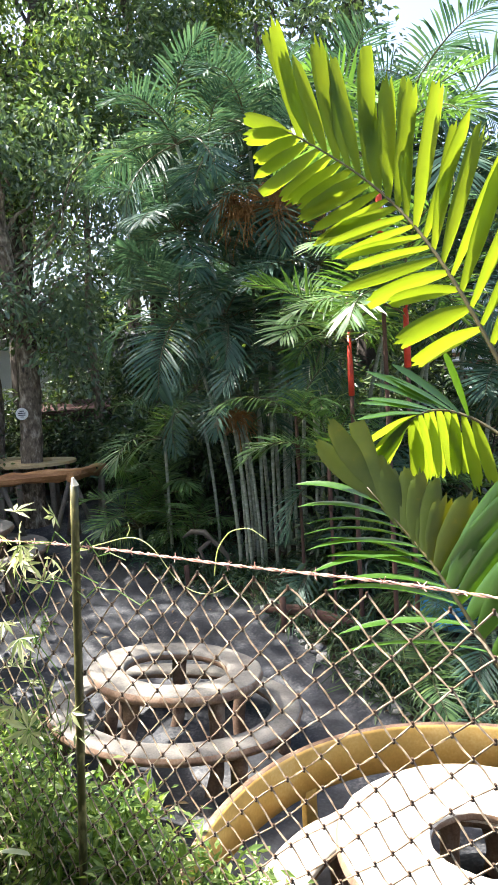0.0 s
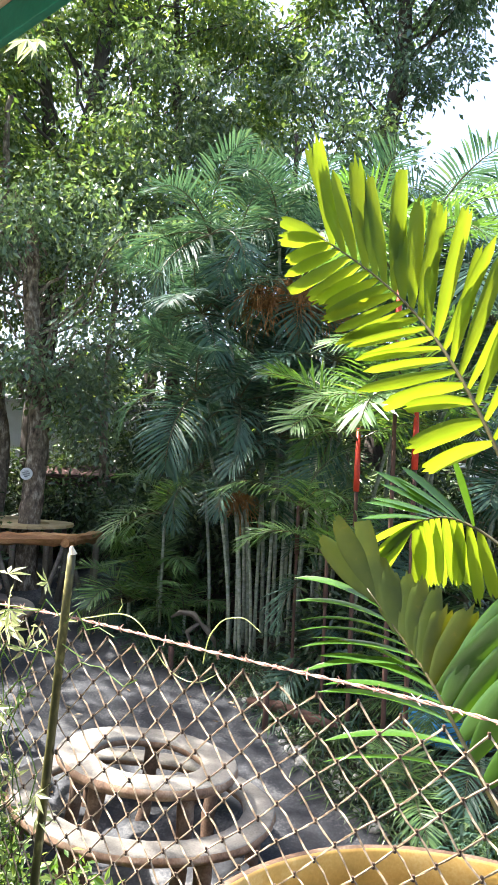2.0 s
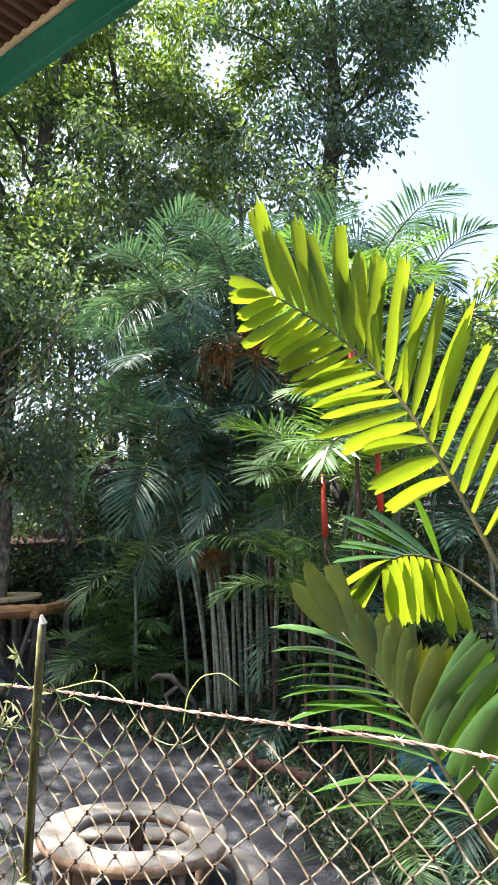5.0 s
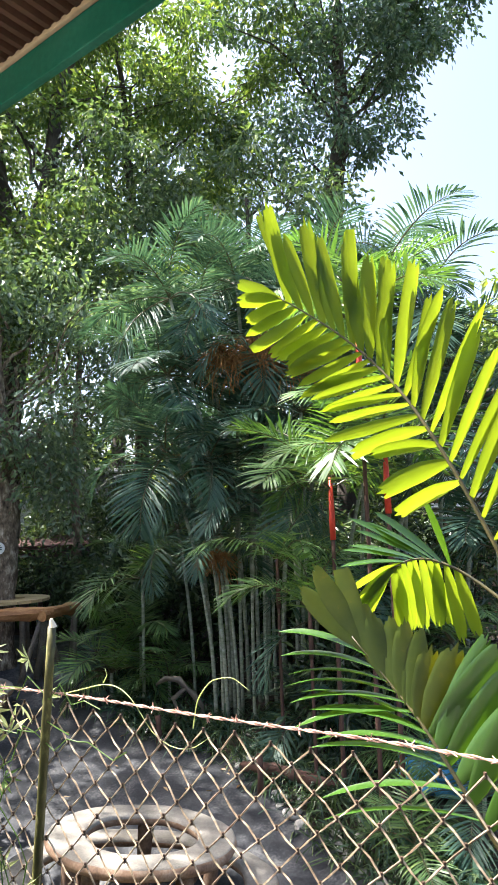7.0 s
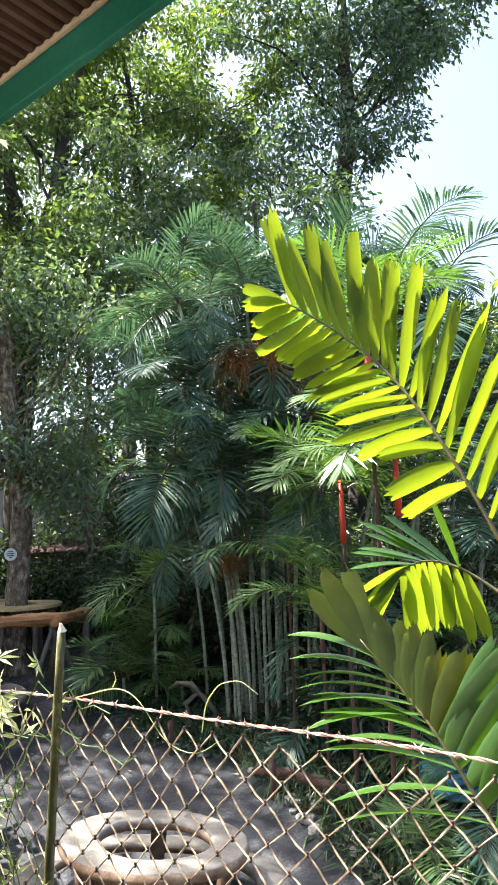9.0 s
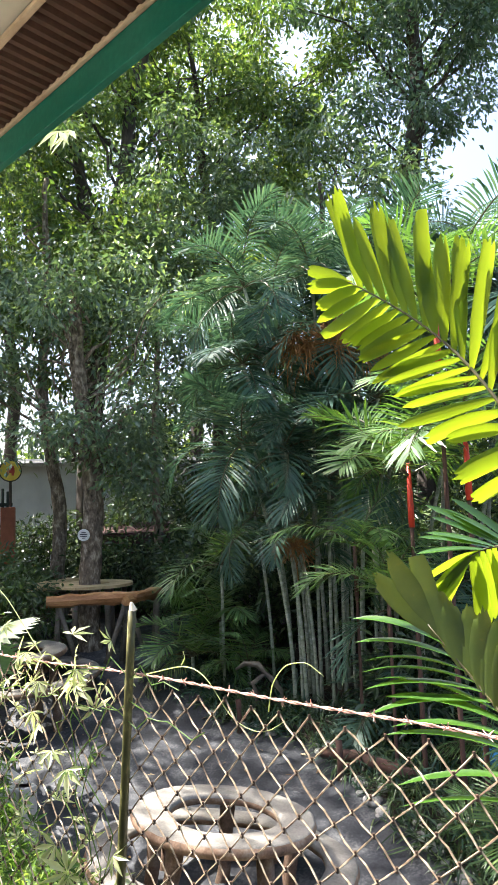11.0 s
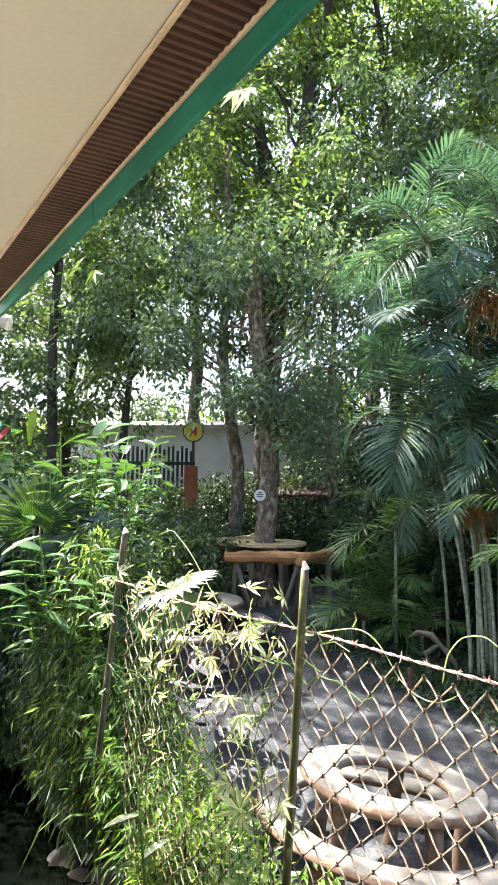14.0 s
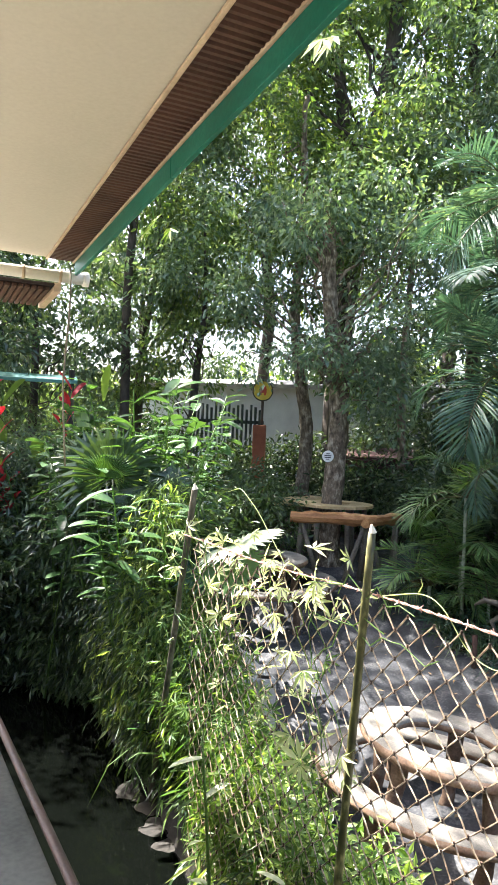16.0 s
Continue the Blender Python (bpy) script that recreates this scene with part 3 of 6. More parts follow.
def palm(at, height, r, crown, size, leafmat="palm_leaf", sheath=None, lean=(0, 0), seed=0, label="", group="palms in the bed", rises=(74, 50, 26, 4, -16), dense=31):
    rng = np.random.default_rng(seed)
    ob = empty("palm", at)
    pts = [(lean[0] * t * t, lean[1] * t * t, height * t) for t in np.linspace(-0.03, 1, 14)]
    if height > 0.25:
        rad = 0.84 * np.interp(np.linspace(0, 1, 14), [0, 0.1, 1], [r * 1.2, r, r * 0.85]) * (1 + 0.06 * (np.arange(14) % 2))
        v, f = tube(pts, rad, 9, seed, 0.02)
        mesh_ob("trunk", v, f, M["dull_red" if sheath else "stem"], ob, smooth=True)
    top = np.array([lean[0], lean[1], height])
    sh = 0.0
    if sheath:
        sh = size * 0.5
        v, f = tube([top + (0, 0, -0.02), top + (0, 0, sh * 0.3), top + (0, 0, sh)], [r * 1.1, r * 1.15, r * 0.7], 9)
        mesh_ob("crownshaft", v, f, M[sheath], ob, smooth=True, label="smooth bright red leaf sheath" if sheath == "red_sheath" else "")
    crown = max(6, int(crown * 0.82))
    for i in range(crown):
        ri = rises[min(len(rises) - 1, int(i * len(rises) / crown))]
        kind = (leafmat, 1.0, dense, 0.4, 0.019, ri, 0.7 + 0.2 * ((i * 7 + seed) % 3), (12, -10, 20)[(i + seed) % 3], 0.14 + 0.08 * (i % 3), (i * 3 + seed) % 4)
        fr = new("frond", frond_mesh(kind))
        fr.parent = ob
        s = size * rng.uniform(0.9, 1.15)
        z = top[2] + sh * rng.uniform(0.75, 1.0)
        fr.matrix_basis = pose(top[0], top[1], z, rng.normal(0, 9), rng.normal(0, 6), i * 137.5 + rng.normal(0, 14) + seed * 40) @ Matrix.Scale(s, 4)
    tagged(ob, label or "tall slender feather palm with dark green fronds", "palm", group=group)
    return ob


def cluster_leaves(rng, centres, per, spread, length, width, fall=0.25, flat=0.75):
    n = len(centres) * per
    C = np.repeat(centres, per, 0) + rng.normal(0, spread, (n, 3)) * np.array([1, 1, flat])
    out = unit(C - np.repeat(centres, per, 0) + 1e-6)
    D = unit(out + rng.normal(0, 0.6, (n, 3)) + np.array([0, 0, -fall]))
    N = unit(rng.normal(0, 0.55, (n, 3)) + np.array([0, 0, 1.0]))
    k = rng.uniform(0.65, 1.25, n)
    return blades(C, D, N, length * k, width * k)


def tree(at, trunk, r, blobs, leafmat, length, width, seed, label, bark="bark", per=26, spread=0.26, limbs=True, dense=1.25, clear=0.0):
    """trunk: points from the base up, relative to at. blobs: (x, y, z, rx, ry, rz, clusters), relative to at."""
    rng = np.random.default_rng(seed)
    ob = empty("tree", at)
    tp = np.array(trunk, float)
    t = np.linspace(0, 1, len(tp))
    tt = np.linspace(0, 1, 44)
    P = np.stack([np.interp(tt, t, tp[:, k]) for k in range(3)], -1)
    P[1:-1, :2] += r * 0.35 * np.stack([np.sin(P[1:-1, 2] * 1.3 + seed), np.cos(P[1:-1, 2] * 1.1 + seed * 2)], -1) + rng.normal(0, r * 0.03, (42, 2))
    rad = r * np.interp(tt, [0, 0.06, 0.5, 1], [1.45, 1.05, 0.85, 0.35])
    v, f = tube(P, rad, 18, seed, 0.05)
    mesh_ob("trunk", v, f, M[bark], ob, smooth=True)
    centres = []
    for bx, by, bz, rx, ry, rz, m in blobs:
        m = max(2, int(m * dense * 0.42))
        u = rand_dirs(rng, m) * rng.uniform(0.25, 1.0, (m, 1)) ** 0.45
        c = np.array([bx, by, bz]) + u * np.array([rx, ry, rz])
        gaps = np.array([noise.noise(Vector(q) * 0.7 + Vector((seed, 0, 0))) for q in c])
        c = c[gaps > -0.18]
        m = len(c)
        centres.append(c)
        if limbs:
            for target in c[:: max(1, m // 4)][:4]:
                start = P[np.argmin(np.abs(P[:, 2] - (target[2] - 0.8 - np.hypot(*(target[:2] - P[-1][:2])) * 0.6)))]
                if start[2] < clear:
                    start = P[np.argmin(np.abs(P[:, 2] - clear))]
                mid = (start + target) / 2 + np.array([0, 0, 0.1 * np.linalg.norm(target - start)]) + rng.normal(0, 0.25, 3)
                w = np.linspace(0, 1, 8)[:, None]
                path = (1 - w) ** 2 * start + 2 * w * (1 - w) * mid + w * w * target
                path[1:-1] += rng.normal(0, 0.09, (6, 3))
                v, f = tube(path, np.linspace(r * 0.2, r * 0.04, 8), 6, seed)
                mesh_ob("branch", v, f, M[bark], ob, smooth=True)
    C = np.concatenate(centres)
    # sprays: flattened tufts of drooping leaves
    v, f = cluster_leaves(rng, C, int(per * 2.2), spread * 0.78, length, width * 1.15, 0.75, 0.55)
    mesh_ob("crown", v, f, M[leafmat], ob)
    tagged(ob, label, "tree")
    return ob


def shrub(name, at, r, h, n, leafmat, length, width, seed, label, category="shrub", group="", stems=9, per=18, spread=0.13, fall=0.25):
    rng = np.random.default_rng(seed)
    ob = empty(name, at)
    C = rand_dirs(rng, n) * rng.uniform(0.3, 1, (n, 1)) ** 0.5
    C = np.array([0, 0, h * 0.5]) + C * np.array([r, r, h * 0.5])
    pieces = []
    for i in range(stems):
        e = C[(i * 5) % n]
        w = np.linspace(0, 1, 6)[:, None]
        b = np.array([rng.normal(0, r * 0.12), rng.normal(0, r * 0.12), -0.05])
        path = b * (1 - w) + e * w + np.array([0, 0, 0.1 * h]) * np.sin(w * np.pi)
        pieces.append(tube(path, np.linspace(0.012 + 0.006 * h, 0.004, 6), 5))
    v, f = join(pieces)
    mesh_ob("stemwork", v, f, M["dark_bark"], ob)
    v, f = cluster_leaves(rng, C, per, spread, length, width, fall)
    mesh_ob("foliage", v, f, M[leafmat], ob)
    tagged(ob, label, category, group)
    return ob


def tuft(name, at, n, length, width, leafmat, seed, label, category="plant", group="", spread=0.08, droop=0.6, rise=(35, 85)):
    """Arching blades from one base."""
    rng = np.random.default_rng(seed)
    ob = empty(name, at)
    az = rng.uniform(0, 6.283, n)
    el = np.radians(rng.uniform(*rise, n))
    D = np.stack([np.cos(az) * np.cos(el), np.sin(az) * np.cos(el), np.sin(el)], -1)
    P = np.stack([rng.normal(0, spread, n), rng.normal(0, spread, n), np.zeros(n) - 0.02], -1)
    N = unit(np.array([0, 0, 1.0]) + rng.normal(0, 0.3, (n, 3)))
    v, f = strips(P, D, N, length * rng.uniform(0.6, 1.15, n), width * rng.uniform(0.7, 1.2, n), droop * rng.uniform(0.6, 1.3, n))
    mesh_ob("foliage", v, f, M[leafmat], ob)
    tagged(ob, label, category, group)
    return ob


def gz(x, y):
    return float(ground_z(x, y))


# ---- trees ----
tree((-3.67, 11.43, gz(-3.67, 11.43)), [(0, 0, -0.2), (-0.06, 0, 1.2), (-0.1, 0, 3.2), (-0.25, 0.1, 5.5), (-0.4, 0.1, 6.6)], 0.19,
     [(-0.6, -0.8, 3.7, 1.2, 0.8, 0.7, 85), (0.6, -0.7, 3.7, 0.9, 0.7, 0.6, 60), (-0.1, -0.5, 3.75, 0.5, 0.25, 0.5, 60), (-0.1, -0.55, 4.6, 0.8, 0.3, 0.8, 90), (-0.3, -0.5, 5.6, 0.9, 0.4, 0.8, 90), (0.85, -0.3, 2.9, 0.35, 0.35, 0.75, 50), (-0.8, -0.2, 4.6, 1.7, 1.5, 1.1, 130), (1.0, 0.2, 4.4, 1.4, 1.4, 1.2, 80), (-2.4, 0.4, 5.6, 1.6, 1.5, 1.6, 140), (0.3, 0, 5.9, 2.0, 1.6, 0.9, 150), (1.7, 0.6, 5.8, 1.3, 1.3, 0.9, 80)],
     "grey_leaf", 0.125, 0.05, 11, "mossy broadleaf tree growing through the round wooden table", per=34, spread=0.3, dense=0.68, clear=3.4)
tree((-5.02, 13.07, gz(-5, 13)), [(0, 0, -0.2), (0.1, 0, 2.2), (-0.2, 0, 5), (-0.1, 0, 9)], 0.14,
     [(0.9, 0.5, 3.2, 0.9, 0.8, 0.5, 55), (-1.2, 0, 5.4, 1.8, 1.5, 1.4, 120), (0.8, 0.5, 7, 2.0, 1.6, 1.8, 150), (-1.8, 0.5, 8.2, 2.2, 1.8, 1.6, 160)],
     "tree_leaf", 0.16, 0.065, 12, "broadleaf tree with a pale rough trunk behind the yard", per=28, clear=3.5)
tree((-3.07, 13.66, gz(-3, 13.6)), [(0, 0, -0.2), (0.02, 0, 3), (0.1, 0, 8)], 0.09,
     [(0.2, 0, 6.8, 1.6, 1.5, 2.0, 140), (0.6, 0.5, 9.2, 1.8, 1.6, 1.6, 130)],
     "tree_leaf_dark", 0.16, 0.065, 13, "slim grey-trunked tree behind the table", per=28, clear=4)
tree((-5.1, 15.3, gz(-5, 15.3)), [(0, 0, -0.2), (0.2, 0, 5), (0.6, 0.1, 8.3), (1.5, 0.3, 13), (1.9, 0.3, 16)], 0.24,
     [(0.2, 0.6, 10.2, 2.4, 2.0, 2.0, 170), (2.4, 0.6, 13.2, 2.4, 2.0, 2.0, 190), (0.6, 0.6, 15, 2.8, 2.2, 2.0, 190), (-2.0, 0.4, 12.4, 2.2, 2.0, 2.0, 160)],
     "tree_leaf", 0.19, 0.075, 14, "tall leaning forest tree with dark bark", "dark_bark", per=28, spread=0.32)
tree((-5.5, 16.6, gz(-5.5, 16.6)), [(0, 0, -0.2), (0.1, 0, 6), (-0.1, 0, 11), (-0.4, 0, 15)], 0.2,
     [(-1.8, 0, 9.4, 2.2, 1.8, 1.8, 140), (-2.4, 0, 13, 2.4, 2.2, 2.2, 170), (0.6, 0.8, 8, 2, 1.8, 1.6, 120)],
     "tree_leaf_dark", 0.19, 0.075, 15, "tall forest tree with a straight dark trunk", "dark_bark", per=28, spread=0.32)
tree((-2.2, 17.0, gz(-2, 17)), [(0, 0, -0.2), (0, 0, 6), (-0.1, 0, 10), (-0.5, 0, 14)], 0.17,
     [(0.3, 0, 8.4, 2.3, 1.8, 1.8, 160), (1.2, 0.3, 11.2, 2.4, 2.0, 1.8, 180), (-0.6, 0.2, 14, 2.6, 2.2, 2.0, 180), (2.4, 0.4, 14.5, 2.4, 2.2, 1.6, 160)],
     "tree_leaf", 0.19, 0.075, 16, "tall forest tree above the palms", "dark_bark", per=28, spread=0.34, dense=1.45)
tree((3.1, 18.0, gz(3, 18)), [(0, 0, -0.2), (0.1, 0, 6), (0.2, -0.2, 11), (0.5, -0.3, 15), (0.2, -0.3, 18)], 0.26,
     [(-1.2, -0.5, 11.5, 2.2, 2.0, 1.5, 130), (0.8, -0.6, 14.2, 2.3, 2.0, 1.6, 230), (2.9, -0.8, 15.6, 1.8, 1.8, 1.4, 210), (1.2, -0.6, 17.4, 2.8, 2.2, 1.6, 190), (-1.6, -0.4, 16.2, 2.4, 2.2, 1.8, 170), (1.3, -0.6, 11.9, 0.9, 1.2, 0.9, 50)],
     "canopy_leaf", 0.18, 0.08, 17, "great spreading tree at the edge of the open sky", "dark_bark", per=30, spread=0.34, dense=1.35)
tree((-9.2, 13.0, gz(-9, 13)), [(0, 0, -0.2), (0.2, 0, 3), (0.5, 0.2, 6), (0.4, 0.2, 10)], 0.1,
     [(0.1, -0.4, 3.5, 1.7, 1.5, 0.7, 80), (0.2, -0.4, 5.2, 2.2, 1.8, 1.2, 130), (1.8, 0.2, 7.2, 1.8, 1.6, 1.4, 110), (-1.4, 0, 7.0, 2.4, 2.0, 1.8, 170), (0.4, 0.3, 9.2, 2.4, 2.0, 1.8, 170), (2.6, 0.2, 10, 2, 1.8, 1.6, 130)],
     "tree_leaf_dark", 0.17, 0.07, 18, "broadleaf tree with glossy leaves beside the gate", "dark_bark", per=28)
tree((-7.2, 12.2, gz(-7.2, 12.2)), [(0, 0, -0.2), (0.1, 0, 2), (0.2, 0.2, 4.5), (0.1, 0.2, 6.5)], 0.09,
     [(-0.5, 0, 3.3, 1.0, 1.0, 0.6, 45), (0.1, 0, 4.3, 1.1, 1.0, 0.9, 55), (0.3, 0, 6.0, 1.7, 1.4, 1.4, 110)],
     "tree_leaf", 0.14, 0.055, 19, "young tree with thin branches against the sky", "dark_bark", per=24)
tree((-12.5, 10.5, gz(-12, 10)), [(0, 0, -0.2), (0.2, 0, 4), (0.5, 0.2, 8)], 0.25,
     [(0.4, 0.2, 3.4, 2.6, 2.2, 1.0, 130), (0, 0, 5.5, 2.6, 2.2, 1.8, 170), (0.4, 0, 8.5, 2.8, 2.4, 2.2, 190)],
     "tree_leaf_dark", 0.18, 0.07, 20, "dark leafy tree beyond the porch roof", "dark_bark", per=28)
tree((0.6, 15.0, gz(0.6, 15)), [(0, 0, -0.2), (0.1, 0, 4), (0, 0, 9)], 0.15,
     [(-1.4, 0, 4.2, 2.0, 1.4, 1.8, 130), (0.8, 0, 5, 2.4, 1.6, 2.2, 150), (0.2, 0, 8.4, 2.6, 1.8, 1.8, 170)],
     "tree_leaf_dark", 0.19, 0.075, 21, "dark understorey tree behind the palms", "dark_bark", per=26, spread=0.32)
tree((5.2, 15.5, gz(5, 15.5)), [(0, 0, -0.2), (0.1, 0, 3), (0, 0, 6)], 0.14,
     [(-0.6, 0, 3.4, 2.2, 1.6, 1.8, 140), (1.6, 0, 4.2, 2.2, 1.6, 1.6, 130), (0.2, 0, 4.6, 2.2, 1.6, 1.0, 80)],
     "tree_leaf", 0.19, 0.075, 22, "leafy understorey tree at the bright edge of the wood", "dark_bark", per=26, spread=0.32)


# the outer crown blobs are added, mostly unseen, to shade yard and table
tree((-8.2, 11.4, gz(-8.2, 11.4)), [(0, 0, -0.2), (-0.1, 0, 4), (0.1, 0.1, 8), (0.3, 0.2, 11)], 0.1,
     [(0.2, 0.0, 9.6, 1.7, 1.5, 1.0, 100), (1.0, -0.4, 11.0, 1.9, 1.6, 1.1, 120), (-0.6, -0.6, 11.4, 1.9, 1.6, 1.1, 120), (3.0, -3.2, 10.6, 1.2, 1.0, 0.7, 80), (1.3, -4.3, 10.4, 1.6, 1.4, 0.8, 130), (3.0, -4.6, 10.8, 1.6, 1.3, 0.7, 120), (2.0, -2.9, 9.6, 1.6, 1.3, 0.8, 110)],
     "tree_leaf_dark", 0.15, 0.06, 23, "slender tree with its crown extended to shade the yard", "dark_bark", per=26)
# mostly beyond the view's left edge, placed there to shade bank and water
tree((-8.6, 7.5, gz(-8.6, 7.5)), [(0, 0, -0.2), (0.1, 0, 2), (0, 0.1, 4.5), (0.1, 0.2, 7)], 0.12,
     [(0.0, 0.0, 4.4, 1.5, 1.4, 1.0, 150), (0.2, -0.4, 5.8, 1.7, 1.5, 1.1, 170), (-0.4, 0.4, 7.2, 1.7, 1.5, 1.0, 150)],
     "deep_leaf", 0.15, 0.06, 24, "leafy tree added at the far left to shade the canal", "dark_bark", per=30)


# added on the sun's side so that gate and house wall lie in shade
tree((-11.4, 16.4, gz(-11.4, 16.4)), [(0, 0, -0.2), (0.1, 0, 2.5), (0, 0.1, 5), (0.1, 0.2, 8)], 0.11,
     [(0.4, 0.2, 5.0, 1.8, 1.6, 0.9, 130), (-0.4, 0.4, 6.6, 2.0, 1.8, 1.2, 150), (1.6, 0.0, 7.0, 1.6, 1.4, 1.0, 110)],
     "tree_leaf_dark", 0.16, 0.065, 28, "leafy tree added to shade the bamboo gate", "dark_bark", per=28)
tree((-3.6, 22.5, gz(-3.6, 22.5)), [(0, 0, -0.2), (0.1, 0, 6), (-0.1, 0, 11), (-0.4, 0, 17)], 0.22,
     [(-2.4, 0, 7.5, 2.4, 1.8, 1.8, 130), (2.2, 0, 9.0, 2.6, 2.0, 2.0, 150), (-1.8, 0, 11.8, 2.8, 2.0, 2.2, 170), (2.4, 0, 13.6, 2.8, 2.2, 2.2, 170), (-0.4, 0, 17, 3.2, 2.2, 2.0, 190)],
     "tree_leaf", 0.2, 0.085, 25, "tall tree with sunlit yellow-green leaves deep in the wood", "dark_bark", per=28, spread=0.36)
tree((-9.4, 20.8, gz(-9.4, 20.8)), [(0, 0, -0.2), (0.1, 0, 6), (-0.1, 0, 11), (0.2, 0, 16)], 0.2,
     [(-2.2, 0, 8.0, 2.4, 1.8, 1.8, 130), (2.0, 0, 9.4, 2.6, 2.0, 2.0, 150), (-1.4, 0, 12.2, 2.8, 2.0, 2.2, 170), (1.8, 0, 14.4, 2.8, 2.2, 2.2, 170)],
     "tree_leaf_dark", 0.2, 0.085, 26, "tall dark-trunked tree behind the white house", "dark_bark", per=28, spread=0.36)


tree((-10.2, 10.8, gz(-10.2, 10.8)), [(0, 0, -0.2), (0.1, 0, 2), (0, 0.1, 4.5), (0.1, 0.2, 6)], 0.1,
     [(0, 0, 3.0, 1.8, 1.4, 0.9, 110), (0.6, 0.2, 4.4, 1.6, 1.4, 1.0, 100), (-1.0, 0, 4.8, 1.6, 1.4, 1.1, 100)],
     "tree_leaf_dark", 0.15, 0.06, 27, "small dense tree behind the hut roof", "dark_bark", per=26)


def far_woods():
    rng = np.random.default_rng(31)
    C = []
    for x in np.arange(-60, 75, 3.2):
        y = 44 + rng.uniform(-5, 8)
        top = np.interp(x, [-60, -10, 8, 14, 22, 40, 75], [5, 5, 7, 13, 19, 20, 16]) + rng.uniform(-1.5, 1.5)
        n = 130
        u = rand_dirs(rng, n) * rng.uniform(0.4, 1, (n, 1)) ** 0.4
        C.append(np.array([x, y, 2 + top * 0.5]) + u * np.array([2.9, 2.4, top * 0.55]))
    C = np.concatenate(C)
    v, f = cluster_leaves(rng, C, 12, 0.6, 0.75, 0.4)
    ob = mesh_ob("far_woods", v, f, M["hazy_tree_leaf"])
    tagged(ob, "distant woods with haze put into their pale green", "trees", kind="stuff")


far_woods()


def under_woods():
    """The dim undergrowth between the tall trunks."""
    rng = np.random.default_rng(37)
    C = []
    for i in range(26):
        x = -13 + i * 0.95
        y = 19.5 + rng.uniform(-1.2, 2.5) - (1.5 if x > 0 else 0) + (3.4 if x < -4.7 else 0)
        h = rng.uniform(2.6, 5.6) if x < -3 else rng.uniform(4.5, 8)
        n = 80
        u = rand_dirs(rng, n) * rng.uniform(0.4, 1, (n, 1)) ** 0.4
        C.append(np.array([x, y, gz(x, y) + h * 0.5]) + u * np.array([1.2, 1.0, h * 0.55]))
    v, f = cluster_leaves(rng, np.concatenate(C), 18, 0.3, 0.24, 0.1, 0.6)
    ob = mesh_ob("undergrowth", v, f, M["deep_leaf"])
    tagged(ob, "dense dim undergrowth between the trunks", "undergrowth", kind="stuff")


# ---- palms in the bed ----
PALMS = [  # foot x, y, head x, z, stem radius, fronds, frond size, seed
    (-0.15, 9.2, -0.28, 4.0, 0.031, 13, 1.3, 1), (-0.05, 9.5, -0.62, 5.35, 0.032, 11, 1.25, 2), (0.1, 9.3, 0.15, 4.55, 0.03, 12, 1.25, 3), (0.2, 9.7, -0.35, 6.15, 0.033, 12, 1.35, 4),
    (0.35, 9.6, 0.2, 6.6, 0.034, 13, 1.4, 5), (0.42, 9.2, 0.6, 5.6, 0.031, 12, 1.3, 6), (0.5, 9.8, 0.85, 6.3, 0.033, 12, 1.4, 7), (0.75, 10.2, 1.4, 6.9, 0.036, 13, 1.6, 8),
    (1.2, 10.0, 1.95, 6.4, 0.036, 12, 1.6, 9), (1.9, 10.1, 2.5, 7.0, 0.037, 13, 1.75, 10), (0.9, 9.2, 1.5, 5.4, 0.031, 11, 1.35, 11), (0.62, 9.05, 1.0, 4.6, 0.03, 11, 1.3, 12),
    (2.4, 9.6, 2.9, 6.0, 0.036, 12, 1.75, 13), (3.0, 9.9, 3.4, 5.4, 0.036, 11, 1.7, 14), (1.4, 9.2, 2.2, 4.7, 0.032, 11, 1.45, 15), (0.25, 9.05, 0.3, 3.55, 0.028, 10, 1.15, 16),
    (0.8, 8.95, 1.0, 3.6, 0.028, 10, 1.2, 17), (-0.55, 9.7, -0.75, 3.1, 0.028, 10, 1.15, 18), (2.0, 8.9, 2.6, 4.3, 0.032, 11, 1.5, 19), (3.0, 8.9, 3.3, 3.9, 0.034, 10, 1.5, 20),
    (0.0, 9.3, -0.75, 6.3, 0.031, 12, 1.35, 32), (-0.25, 9.2, -0.85, 4.1, 0.03, 12, 1.35, 33), (-0.1, 9.1, -0.8, 5.2, 0.03, 11, 1.3, 34),
    (0.05, 9.05, -0.15, 3.0, 0.026, 8, 1.05, 28), (0.55, 9.3, 0.55, 4.2, 0.028, 9, 1.15, 29), (-0.3, 10.2, -0.95, 4.7, 0.03, 10, 1.25, 30), (1.0, 10.4, 0.75, 7.2, 0.036, 12, 1.45, 31),
]
for x, y, hx, hz, r, n, s, sd in PALMS:
    palm((x, y, gz(x, y)), hz - gz(x, y), r, n, s, lean=(hx - x, -0.12 + 0.08 * (sd % 4)), seed=sd)
REDS = [(1.13, 7.5, 2.6, 0.03, 12, 1.35, 21), (1.62, 6.9, 2.95, 0.031, 12, 1.35, 22), (1.42, 7.0, 4.3, 0.03, 11, 1.35, 23), (0.85, 7.6, 1.3, 0.024, 7, 1.1, 24), (0.55, 8.2, 1.7, 0.024, 7, 1.15, 27)]
for x, y, h, r, n, s, sd in REDS:
    palm((x, y, gz(x, y)), h, r, n, s, "palm_young", "red_sheath" if sd < 24 else "dull_red", seed=sd, label="sealing-wax palm with bright red sheath and feathery fronds", rises=(74, 55, 35))
